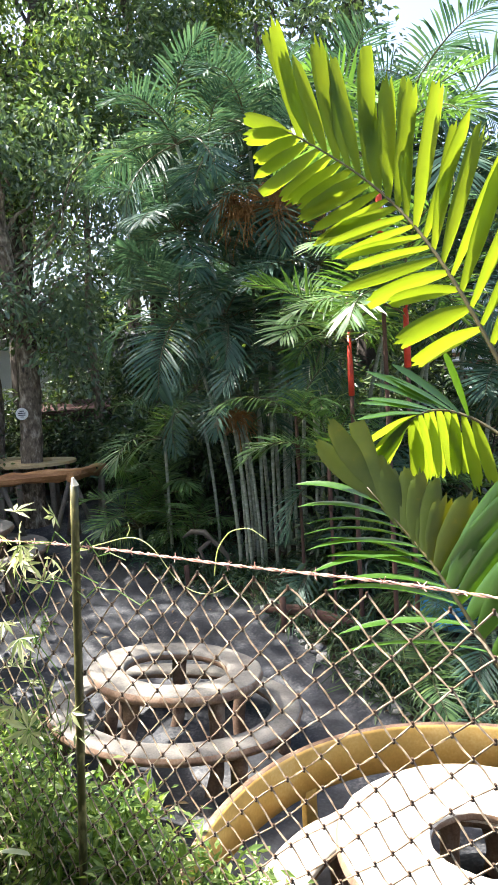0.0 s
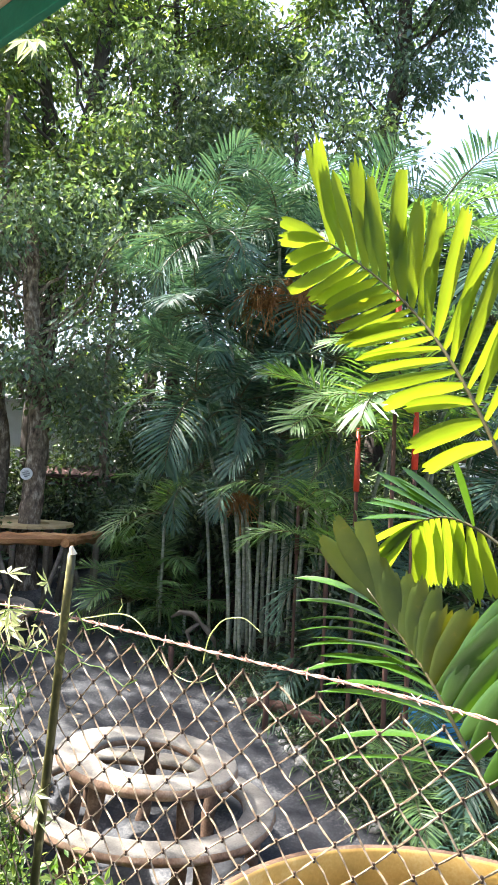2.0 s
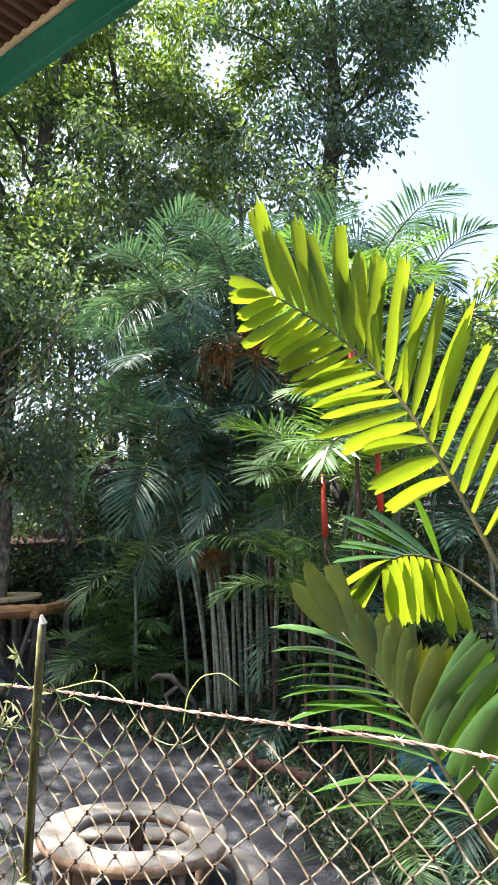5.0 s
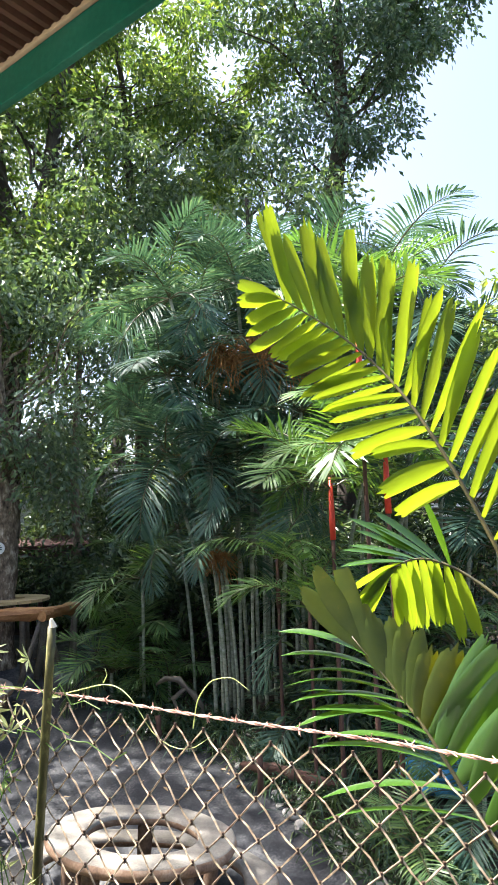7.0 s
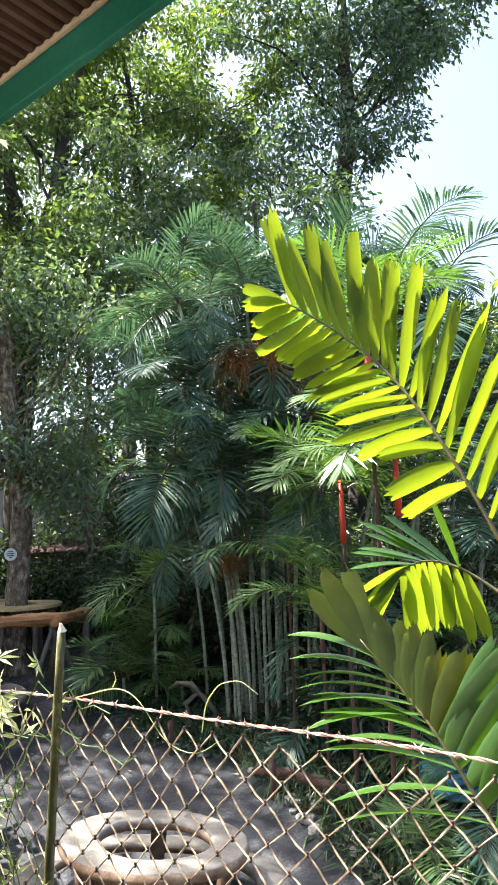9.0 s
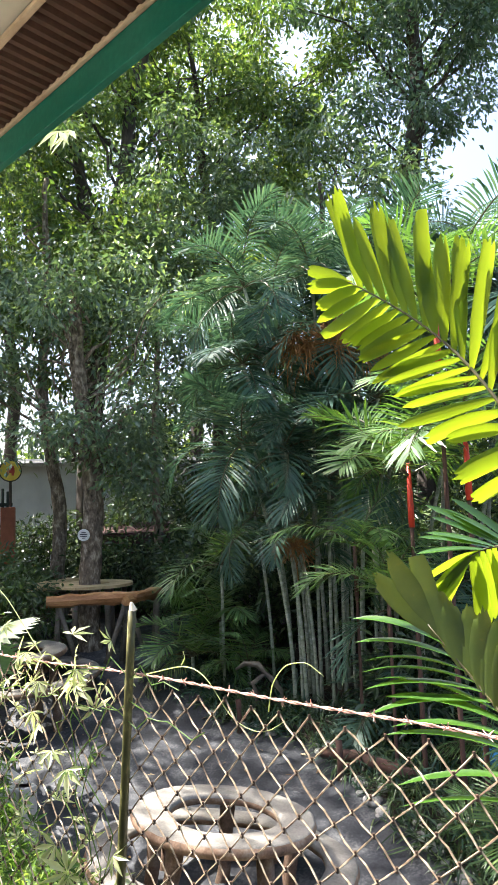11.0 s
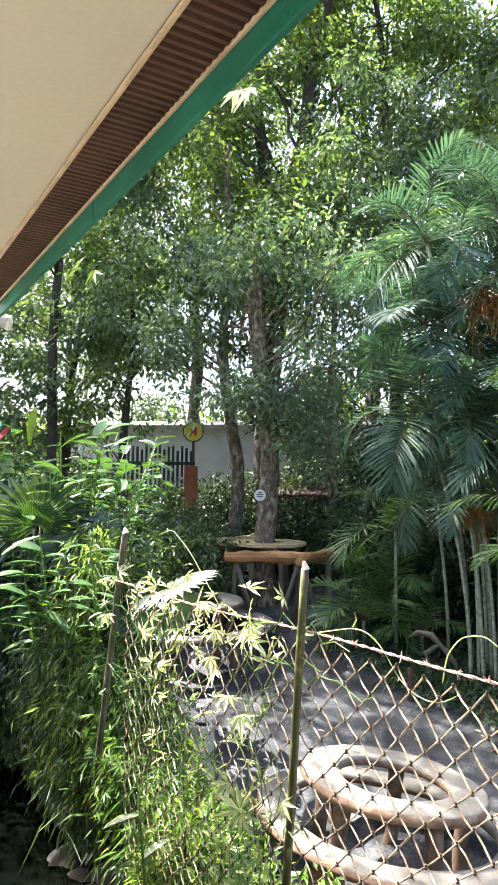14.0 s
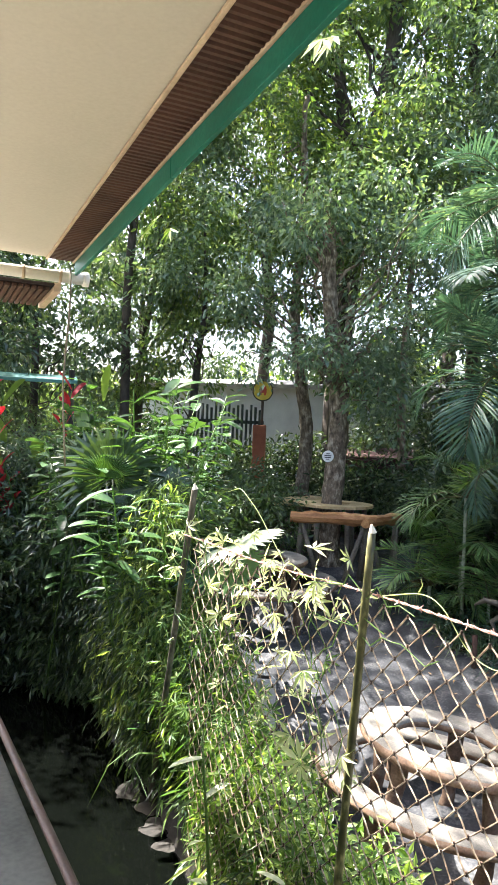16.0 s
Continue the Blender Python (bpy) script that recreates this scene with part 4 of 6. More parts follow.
LOW = [(-1.25, 9.7, 1.7, 0.028, 9, 1.2, 64), (1.3, 8.3, 1.5, 0.026, 9, 1.3, 65)]
for x, y, h, r, n, s, sd in LOW:
    palm((x, y, gz(x, y)), h, r, n, s, "palm_young" if sd != 65 else "palm_leaf", seed=sd, label="half-grown feather palm among the taller stems", rises=(74, 50, 26, 8))
SMALL = [(-1.75, 10.0, 0.4, 0.035, 12, 1.05, 41), (-1.35, 10.2, 0.7, 0.035, 11, 1.0, 39), (-0.9, 9.7, 0.3, 0.03, 10, 0.9, 43), (-2.05, 10.5, 0.2, 0.03, 9, 0.9, 44), (1.9, 7.4, 0.25, 0.03, 9, 0.9, 45), (2.3, 6.6, 0.3, 0.03, 9, 0.95, 46),
         (1.55, 6.3, 0.1, 0.03, 8, 0.75, 47), (0.9, 8.6, 0.3, 0.03, 9, 0.9, 48), (2.6, 8.2, 1.2, 0.035, 9, 1.3, 49), (3.4, 8.6, 2.2, 0.04, 9, 1.5, 50), (3.0, 7.2, 0.4, 0.03, 9, 1.0, 51)]
for x, y, h, r, n, s, sd in SMALL:
    palm((x, y, gz(x, y)), h, r, n, s, "palm_young" if sd % 2 else "palm_leaf", seed=sd, label="young palm with arching feather leaves in the bed", rises=(70, 48, 26, 10))

def tassel(at, n, length, seed):
    rng = np.random.default_rng(seed)
    ob = empty("fruit_stalk", at)
    pieces = []
    for i in range(n):
        d = unit(rng.normal(0, 1, 3) * np.array([1, 1, 0.4]) + np.array([0, -0.3, 0.1]))
        w = np.linspace(0, 1, 6)[:, None]
        L = length * rng.uniform(0.6, 1.1)
        pieces.append(tube(d * L * w * 0.8 + np.array([0, 0, -1]) * L * w ** 2 * rng.uniform(0.2, 0.9) + rng.normal(0, 0.03, 3) * np.sin(w * 6), np.linspace(0.007, 0.004, 6), 4, cap=False))
    v, f = join(pieces)
    mesh_ob("tassel", v, f, M["fruit"], ob)
    tagged(ob, "drooping orange-brown fruit stalk of a palm", "fruit stalk", group="palm fruit stalks")


for i, (x, y, z) in enumerate(((-0.1, 9.0, 5.5), (0.12, 8.95, 5.35), (0.4, 8.95, 5.6), (0.62, 8.95, 5.5), (0.85, 9.0, 5.3), (-0.2, 8.9, 2.75))):
    tassel((x, y, z), 95, 0.55 if z > 4 else 0.4, 900 + i)

# ---- the near palm, whose fronds hang in front of the view ----
def broad_leaflet(parent, base, way, face, length, width, mat, seed, droop=0.1, torn=True):
    """One ribbed leaflet with a ragged end."""
    rng = np.random.default_rng(seed)
    d = Vector(way).normalized()
    s = d.cross(Vector(face)).normalized()
    n = s.cross(d)
    k = 9
    V, F = [], []
    for i in range(k):
        t = i / (k - 1)
        torn = torn and width > 0.045
        if width > 0.08 and torn:  # broad leaflet with a round end
            w = width * math.sin(math.pi * (0.06 + 0.86 * t)) ** 0.6
        elif torn:  # strap, widest near its ragged end
            w = width * 1.1 * (0.3 + 0.7 * min(1.0, t / 0.4) ** 0.8) * (1 - 0.2 * max(0.0, t - 0.8) / 0.2)
        else:
            w = width * 1.1 * math.sin(math.pi * (0.06 + 0.82 * t)) ** 0.75
        c = Vector(base) + d * length * t + Vector((0, 0, -1)) * length * droop * t * t
        ends = [0, 0, 0]
        if i == k - 1 and torn:
            ends = [rng.uniform(-0.13, 0.02) * length, rng.uniform(-0.02, 0.1) * length, rng.uniform(-0.16, 0.02) * length]
        elif i == k - 1:
            w *= 0.12
        for j, e, lift in ((-1, ends[0], 0.1), (-0.66, ends[1] * 0.3, 0.03), (-0.33, -abs(ends[0]), 0.05), (0, ends[1], 0.0), (0.33, -abs(ends[1]) * 0.6, 0.05), (0.66, ends[2] * 0.2, 0.03), (1, ends[2], 0.1)):
            V.append(tuple(c + s * j * w * 0.5 + n * w * lift + d * e))
    for i in range(k - 1):
        for j in range(6):
            F.append((i * 7 + j, i * 7 + j + 1, i * 7 + 8 + j, i * 7 + 7 + j))
    return mesh_ob("leaflet", V, F, M[mat], parent, smooth=True)


def near_frond(parent, path, spec, seed, out, r=0.009):
    """path: points of the rachis from base to tip. spec: (t0, t1, n, side, angle, length, width, material, droop, lift)."""
    rng = np.random.default_rng(seed)
    P = np.array(path, float)
    t = np.linspace(0, 1, len(P))
    tt = np.linspace(0, 1, 24)
    # a smooth curve through the points
    co = [np.polyfit(t, P[:, k], min(3, len(P) - 1)) for k in range(3)]
    C = np.stack([np.polyval(c, tt) for c in co], -1)
    v, f = tube(C, np.linspace(r, r * 0.3, 24), 8)
    fr = mesh_ob("frond", v, f, M["rachis"], parent, smooth=True)
    flat = unit(np.array(out))  # across the frond's plane
    i = 0
    for t0, t1, n, side, ang, length, width, mat, droop, lift, *turned in spec:
        for k in range(n):
            q = t0 + (t1 - t0) * (k + 0.5) / n
            c = np.array([np.polyval(x, q) for x in co])
            T = unit(np.array([np.polyval(np.polyder(x), q) for x in co]))
            S = unit(np.cross(T, flat)) * side
            a = radians(ang[0] + (ang[1] - ang[0]) * (k + 0.5) / n + (5, 0, -5)[k % 3] + rng.normal(0, 5 if turned else 2))
            D = T * math.cos(a) + S * math.sin(a) - flat * lift * rng.uniform(0.4, 1.4)
            ln = (length[0] + (length[1] - length[0]) * (k + 0.5) / n) * rng.uniform(0.86, 1.08)
            face = flat + np.array(sun_to) * 0.2 + rng.normal(0, 0.14, 3)
            if turned:
                face = np.array(turned[0]) + rng.normal(0, 0.12, 3)
            broad_leaflet(fr, c, D, face, ln, width * rng.uniform(0.85, 1.15), mat, seed * 100 + i, droop)
            i += 1
    return fr


def near_palm():
    ob = empty("palm", (1.35, 2.05, 0.3))
    v, f = tube([(1.35, 2.05, 0.1), (1.36, 2.06, 1.4), (1.33, 2.08, 2.5)], [0.06, 0.05, 0.045], 12, 5, 0.02)
    v = v - np.array([1.35, 2.05, 0.3])
    mesh_ob("trunk", v, f, M["stem"], ob, smooth=True)
    base = Vector((1.35, 2.05, 0.3))
    inv = Matrix.Translation(-base)

    def add(path, spec, seed, out):
        fr = near_frond(ob, path, spec, seed, out)
        fr.matrix_parent_inverse = inv
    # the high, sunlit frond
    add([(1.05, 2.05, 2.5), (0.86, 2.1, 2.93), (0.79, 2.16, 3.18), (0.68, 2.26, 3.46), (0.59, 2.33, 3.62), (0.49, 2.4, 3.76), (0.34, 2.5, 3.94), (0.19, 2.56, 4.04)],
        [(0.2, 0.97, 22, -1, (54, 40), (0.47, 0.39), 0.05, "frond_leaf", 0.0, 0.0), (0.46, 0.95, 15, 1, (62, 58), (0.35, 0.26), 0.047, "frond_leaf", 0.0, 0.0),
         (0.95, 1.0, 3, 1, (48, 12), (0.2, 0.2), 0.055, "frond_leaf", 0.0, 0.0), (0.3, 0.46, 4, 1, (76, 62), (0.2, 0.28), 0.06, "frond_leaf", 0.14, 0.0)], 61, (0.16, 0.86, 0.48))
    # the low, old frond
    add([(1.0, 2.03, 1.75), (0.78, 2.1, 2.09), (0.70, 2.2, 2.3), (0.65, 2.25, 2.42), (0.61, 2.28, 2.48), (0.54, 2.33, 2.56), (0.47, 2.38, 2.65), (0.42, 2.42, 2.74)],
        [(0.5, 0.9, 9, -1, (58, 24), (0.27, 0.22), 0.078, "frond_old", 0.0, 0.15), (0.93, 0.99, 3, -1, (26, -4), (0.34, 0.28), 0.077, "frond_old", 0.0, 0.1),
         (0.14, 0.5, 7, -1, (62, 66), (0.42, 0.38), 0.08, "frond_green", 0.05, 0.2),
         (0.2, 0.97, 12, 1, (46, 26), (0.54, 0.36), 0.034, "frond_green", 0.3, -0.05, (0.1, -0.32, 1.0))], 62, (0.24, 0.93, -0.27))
    # the small hanging frond
    add([(1.3, 2.4, 2.5), (1.1, 2.6, 2.76), (1.01, 2.75, 2.87), (0.9, 2.82, 2.95), (0.79, 2.86, 2.99), (0.72, 2.88, 2.98), (0.67, 2.88, 2.94)],
        [(0.42, 1.0, 10, 1, (124, 66), (0.3, 0.31), 0.05, "frond_leaf", 0.1, 0.0), (0.86, 1.0, 5, -1, (4, -32), (0.27, 0.25), 0.042, "frond_leaf", 0.16, 0.0),
         (0.45, 0.86, 8, -1, (42, 26), (0.4, 0.33), 0.034, "frond_green", 0.12, 0.1, (-0.2, -0.5, 0.8))], 63, (0.2, 0.82, 0.5))
    tagged(ob, "sunlit palm with broad yellow-green ragged leaflets by the fence", "palm")


near_palm()


# ---- chain-link fence ----
def fence_at(s, z, off=0.0):
    q = NF * (PF + off) + UF * s
    return (q[0], q[1], z)


def fence():
    ob = empty("chain_link_fence")
    rng = np.random.default_rng(71)
    # posts
    def bamboo_post(s, z0, z1, r, lean, mat, foot=0.0):
        pts, rad = [], []
        n = 15
        for i in range(n):
            t = i / (n - 1)
            x, y, z = fence_at(s + lean * (1 - t), z0 + (z1 - z0) * t, -0.012 + foot * (1 - t))
            pts.append((x, y, z))
            rad.append(r * (1.12 - 0.14 * t) * (1.08 if i % 3 == 0 else 1.0))
        v, f = tube(pts, rad, 14, int(s * 10), 0.01)
        p = mesh_ob("post", v, f, M[mat], ob, smooth=True, label="green-brown bamboo post")
        x, y, z = pts[-1]
        bm = bmesh.new()
        bmesh.ops.create_cone(bm, cap_ends=True, segments=14, radius1=r * 1.02, radius2=r * 0.3, depth=0.036, matrix=pose(x, y, z + 0.016, 6, -10, 0))
        part("cut_end", bm, M["cut"], p, "pale freshly cut pointed end")
    bamboo_post(2.225, 0.1, 2.765, 0.0175, 0.235, "bamboo")
    bamboo_post(3.99, -0.2, 2.80, 0.021, 1.63, "mossy_bamboo", 0.44)
    bamboo_post(-0.55, 0.1, 2.6, 0.024, 0.0, "old_bamboo")
    # netting
    dw, dh, z0, z1 = 0.130, 0.128, 0.40, 2.47
    rows_n = int((z1 - z0) / dh * 2)
    pieces, knots = [], []
    for i in range(int(4.8 / (dw / 2))):
        pts = []
        for k in range(rows_n * 2 + 1):
            kk = k / 2
            zig = (k / 2 + i) % 2
            zig = zig if zig <= 1 else 2 - zig
            s = -0.75 + (i + zig) * dw / 2
            z = z1 - kk * dh / 2
            s += 0.03 * math.sin(z * 1.9 + s * 1.3) + 0.012 * math.sin(s * 7 + z * 2) + 0.10 * (z1 - z) * math.sin(s * 0.8 + 0.5) * 0.3
            z += 0.02 * math.sin(s * 1.7) + 0.008 * math.sin(s * 31 + z * 17) - 0.03 * math.sin((s - 2.25) * 1.2) ** 2 * (1 - kk / rows_n)
            off = 0.0 if k % 2 else (0.004 if (k // 2 + i) % 2 else -0.004)
            pts.append(fence_at(s, z, off))
            if k % 2 == 0 and (k // 2 + i) % 2:
                knots.append(fence_at(s, z, 0.0))
        pieces.append(tube(pts, 0.0037, 5, cap=False))
    v, f = join(pieces)
    net = mesh_ob("wire_netting", v, f, M["wire"], ob, label="rusty diamond wire netting")
    up = np.array([0, 0, 0.009])
    v, f = join([tube([np.array(c) - up, np.array(c) + up], 0.0052, 5) for c in knots])
    tw = mesh_ob("knotwork", v, f, M["dark_rust"], net)
    tagged(tw, "dark rusted wire twisted where the netting crosses", kind="stuff")
    # barbed wire
    barbed = empty("barbed_wire")
    s = np.linspace(-0.75, 4.15, 220)
    for ph in (0, math.pi):
        pts = []
        for q in s:
            z = 2.50 + 0.02 * math.sin(q * 1.3) - 0.012 * math.sin((q - 2.25) * 2.0) ** 2
            x, y, z = fence_at(q, z + 0.0035 * math.cos(q * 45 + ph), 0.0035 * math.sin(q * 45 + ph))
            pts.append((x, y, z))
        v, f = tube(pts, 0.0028, 5)
        mesh_ob("strand", v, f, M["rust"], barbed)
    for i in range(40):
        q = -0.7 + i * 0.12
        z = 2.50 + 0.02 * math.sin(q * 1.3) - 0.012 * math.sin((q - 2.25) * 2.0) ** 2
        c = np.array(fence_at(q, z))
        bits = []
        for k in range(4):
            d = unit(rng.normal(0, 1, 3))
            bits.append(tube([c - d * 0.003, c + d * 0.022], [0.003, 0.0014], 4))
        bits.append(tube([c - np.array([*UF, 0]) * 0.008, c + np.array([*UF, 0]) * 0.008], 0.006, 6))
        v, f = join(bits)
        mesh_ob("barb", v, f, M["rust"], barbed)
    tagged(ob, "sagging rusty chain-link fence on bamboo posts", "fence")
    tagged(barbed, "rusty twisted barbed wire along the fence top", "wire")


fence()


# ---- table round the tree ----
def tree_table():
    x, y = -3.67, 11.43
    z = gz(x, y)
    h = 1.04
    tab = empty("tree_table", (x, y, z))
    n = 18
    for i in range(n):
        a0, a1 = 2 * math.pi * i / n, 2 * math.pi * (i + 0.96) / n
        V = []
        for zz in (h - 0.045, h):
            for r, a in ((0.27, a0), (0.27, a1), (0.66, a1), (0.66, a0)):
                V.append((r * math.cos(a), r * math.sin(a), zz))
        F = [(3, 2, 1, 0), (4, 5, 6, 7), (0, 1, 5, 4), (1, 2, 6, 5), (2, 3, 7, 6), (3, 0, 4, 7)]
        mesh_ob("plank", V, F, M["pale_wood"], tab)
    for i in range(6):
        a = 2 * math.pi * (i + 0.2) / 6
        v, f = tube([(0.55 * math.cos(a), 0.55 * math.sin(a), -0.1), (0.5 * math.cos(a), 0.5 * math.sin(a), h - 0.05)], [0.05, 0.045], 8, i, 0.05)
        mesh_ob("leg", v, f, M["grey_wood"], tab, smooth=True)
    tagged(tab, "round plank table built round a tree trunk", "table", group="wooden garden furniture")
    for ang, r, L, zz in ((-74, 0.95, 1.38, 0.95), (152, 0.98, 1.25, 1.06), (-20, 1.0, 1.1, 0.92)):
        b = empty("log_bench", (x + r * math.cos(radians(ang)), y + r * math.sin(radians(ang)), z), ang + 90)
        v, f = tube([(t, 0.03 * math.sin(t * 2), zz - 0.07) for t in np.linspace(-L / 2, L / 2, 9)], (0.092 if ang < 0 else 0.08) * np.array([0.92, 0.98, 1.1, 0.95, 1.06, 0.98, 1.12, 0.96, 0.9]), 9, int(ang), 0.1)
        mesh_ob("log", v, f, M["wood" if ang < 0 else "pale_wood"], b)
        for sx in (-1, 1):
            v, f = tube([(sx * L * 0.42, 0.12, -0.1), (sx * L * 0.36, 0, zz - 0.1)], [0.05, 0.045], 8, 3, 0.05)
            mesh_ob("leg", v, f, M["grey_wood"], b, smooth=True)
            v, f = tube([(sx * L * 0.15, -0.14, -0.1), (sx * L * 0.38, 0, zz - 0.1)], [0.04, 0.035], 8, 4, 0.05)
            mesh_ob("brace", v, f, M["grey_wood"], b, smooth=True)
        tagged(b, "rough varnished orange log bench beside the tree table" if ang < 0 else "pale barked log bench beside the tree table", "bench", group="wooden garden furniture")


tree_table()


rope = empty("rope", (-3.5, 11.42, 2.86))
w = np.linspace(0, 1, 14)[:, None]
v, f = tube(np.array([0.45, 2.1, 0.2]) * w - np.array([0, 0, 0.14]) * np.sin(w * np.pi), 0.008, 6)
mesh_ob("cord", v, f, M["dull_red"], rope, smooth=True)
tagged(rope, "thin reddish rope slung between two tree trunks", "rope")


def disc_sign(name, at, r, turn, face, label, marks):
    ob = empty(name, at, turn)
    bm = bmesh.new()
    bmesh.ops.create_cone(bm, cap_ends=True, segments=32, radius1=r, radius2=r, depth=0.018, matrix=pose(0, 0, 0, 90, 0, 0))
    part("board", bm, M[face], ob)
    for nm, mat, shape in marks:
        bm = bmesh.new()
        for sx, sz, x, z in shape:
            box(bm, (sx, 0.006, sz), (x, -0.012, z), (0, 0, 0), 0.0015)
        part(nm, bm, M[mat], ob)
    tagged(ob, label, "sign")
    return ob


disc_sign("trunk_sign", (-3.76, 11.18, 2.87), 0.1, 12, "sign_white", "small round white board nailed to the tree trunk",
          [("lettering", "ink", [(0.07, 0.014, 0, 0.045), (0.12, 0.016, 0, 0.012), (0.11, 0.016, 0, -0.02), (0.05, 0.012, 0, -0.05)])])
yard_sign = disc_sign("yard_sign", (-6.16, 13.66, 4.19), 0.22, 20, "sign_yellow", "round yellow sign with a red emblem on a pole",
                      [("emblem", "sign_red", [(0.15, 0.1, 0.01, 0.0), (0.09, 0.08, 0.03, 0.06), (0.05, 0.07, -0.05, -0.06), (0.05, 0.06, 0.05, -0.07)])])
v, f = tube([(0.22 * math.cos(a), -0.006, 0.22 * math.sin(a)) for a in np.linspace(0, 6.2832, 33)], 0.014, 6, cap=False)
mesh_ob("border", v, f, M["ink"], yard_sign)
v, f = tube([(0, 0.03, 0.1), (0, 0.03, -0.9)], 0.03, 8)
mesh_ob("pole", v, f, M["dark_bark"], yard_sign)

pillar = empty("pillar", (-6.2, 13.65, gz(-6.2, 13.65)))
bm = bmesh.new()
box(bm, (0.28, 0.28, 3.43 - gz(-6.2, 13.65) + 0.2), (0, 0, (3.43 - gz(-6.2, 13.65)) / 2 - 0.1), (0, 0, 20), 0.02)
part("shaft", bm, M["orange"], pillar)
tagged(pillar, "square orange-brown gate pillar among the shrubs", "pillar")


def gate():
    ob = empty("bamboo_gate", (-8.3, 16.0, 0), 27)
    for i in range(17):
        x = -0.95 + i * 0.117
        h = 4.0 + 0.08 * math.sin(i * 2.3) - abs(x) * 0.06
        v, f = tube([(x, 0, 1.6), (x + 0.01, 0, h)], 0.034, 7, i, 0.03)
        mesh_ob("picket", v, f, M["gate"], ob, smooth=True)
    for z in (2.5, 3.55):
        bm = bmesh.new()
        box(bm, (2.1, 0.05, 0.09), (0, 0.05, z))
        part("crossbar", bm, M["gate"], ob)
    bm = bmesh.new()
    box(bm, (0.28, 0.015, 0.2), (0.1, -0.05, 3.58))
    part("notice", bm, M["sign_white"], ob, "small pale notice board")
    tagged(ob, "closed grey-green bamboo picket gate", "gate")


gate()


def building():
    ob = empty("white_house", (-8.2, 19.6, 1.6), 14)
    bm = bmesh.new()
    box(bm, (10.4, 0.2, 3.6), (0.6, 0, 1.4), (0, 0, 0), 0.01)
    part("wall", bm, M["plaster"], ob)
    bm = bmesh.new()
    box(bm, (11.0, 2.2, 0.12), (0.6, 0.6, 3.3), (8, 0, 0), 0.01)
    part("roof", bm, M["stone"], ob)
    tagged(ob, "low white-plastered house behind the gate and trees", "house")


building()

# hut with a green roof, beyond the left shrubs
hut = empty("hut", (-9.2, 9.2, 0.1), 40)
bm = bmesh.new()
box(bm, (2.4, 1.8, 0.06), (0, 0, 4.0), (7, 0, 0), 0.01)
part("roof", bm, M["roof_green"], hut)
for px_, py_ in ((-1.1, -0.8), (1.1, -0.8), (-1.1, 0.8), (1.1, 0.8)):
    v, f = tube([(px_, py_, 0.3), (px_, py_, 4.1)], 0.05, 8)
    mesh_ob("post", v, f, M["dark_bark"], hut)
tagged(hut, "small open hut with a blue-green sheet roof", "hut")

# maroon shed between the trunks
shed = empty("shed", (-3.7, 14.3, gz(-3.7, 14.3) - 0.65), 8)
for i in range(8):
    bm = bmesh.new()
    box(bm, (0.15, 0.03, 2.1), (-0.56 + i * 0.16, 0.004 * (i % 2), 0.95))
    part("wall_board", bm, M["maroon"], shed)
for sx in (-0.66, 0.68):
    bm = bmesh.new()
    box(bm, (0.03, 1.0, 2.1), (sx, 0.52, 0.95))
    part("side_wall", bm, M["maroon"], shed)
bm = bmesh.new()
box(bm, (1.6, 1.4, 0.05), (0, 0.45, 2.1), (8, 0, 0))
part("roof", bm, M["maroon"], shed)
tagged(shed, "small dark maroon boarded shed under the trees", "shed")

# slatted hut in the sun behind the palms
slat_hut = empty("slatted_hut", (4.9, 12.5, gz(4.9, 12.5)), -20)
for i in range(13):
    bm = bmesh.new()
    box(bm, (2.2, 0.16, 0.03), (0, -0.02, 1.9 + i * 0.17), (28, 0, 0))
    part("slat", bm, M["plaster"], slat_hut, "pale sunlit slat")
bm = bmesh.new()
box(bm, (2.2, 0.06, 3.9), (0, 0.12, 1.95))
part("wall", bm, M["rim"], slat_hut, "tan timber wall")
bm = bmesh.new()
box(bm, (2.5, 1.6, 0.06), (0, 0.6, 4.05), (-10, 0, 0))
part("roof", bm, M["grey_wood"], slat_hut)
for sx in (-1.1, 1.1):
    bm = bmesh.new()
    box(bm, (0.1, 0.1, 4.0), (sx, 1.3, 1.95))
    part("post", bm, M["grey_wood"], slat_hut)
tagged(slat_hut, "tan timber hut with pale sunlit slats", "hut")

under_woods()

# ---- the bank and the shrubs along the canal ----
def at_line(p, s):
    q = NF * p + UF * s
    return float(q[0]), float(q[1])


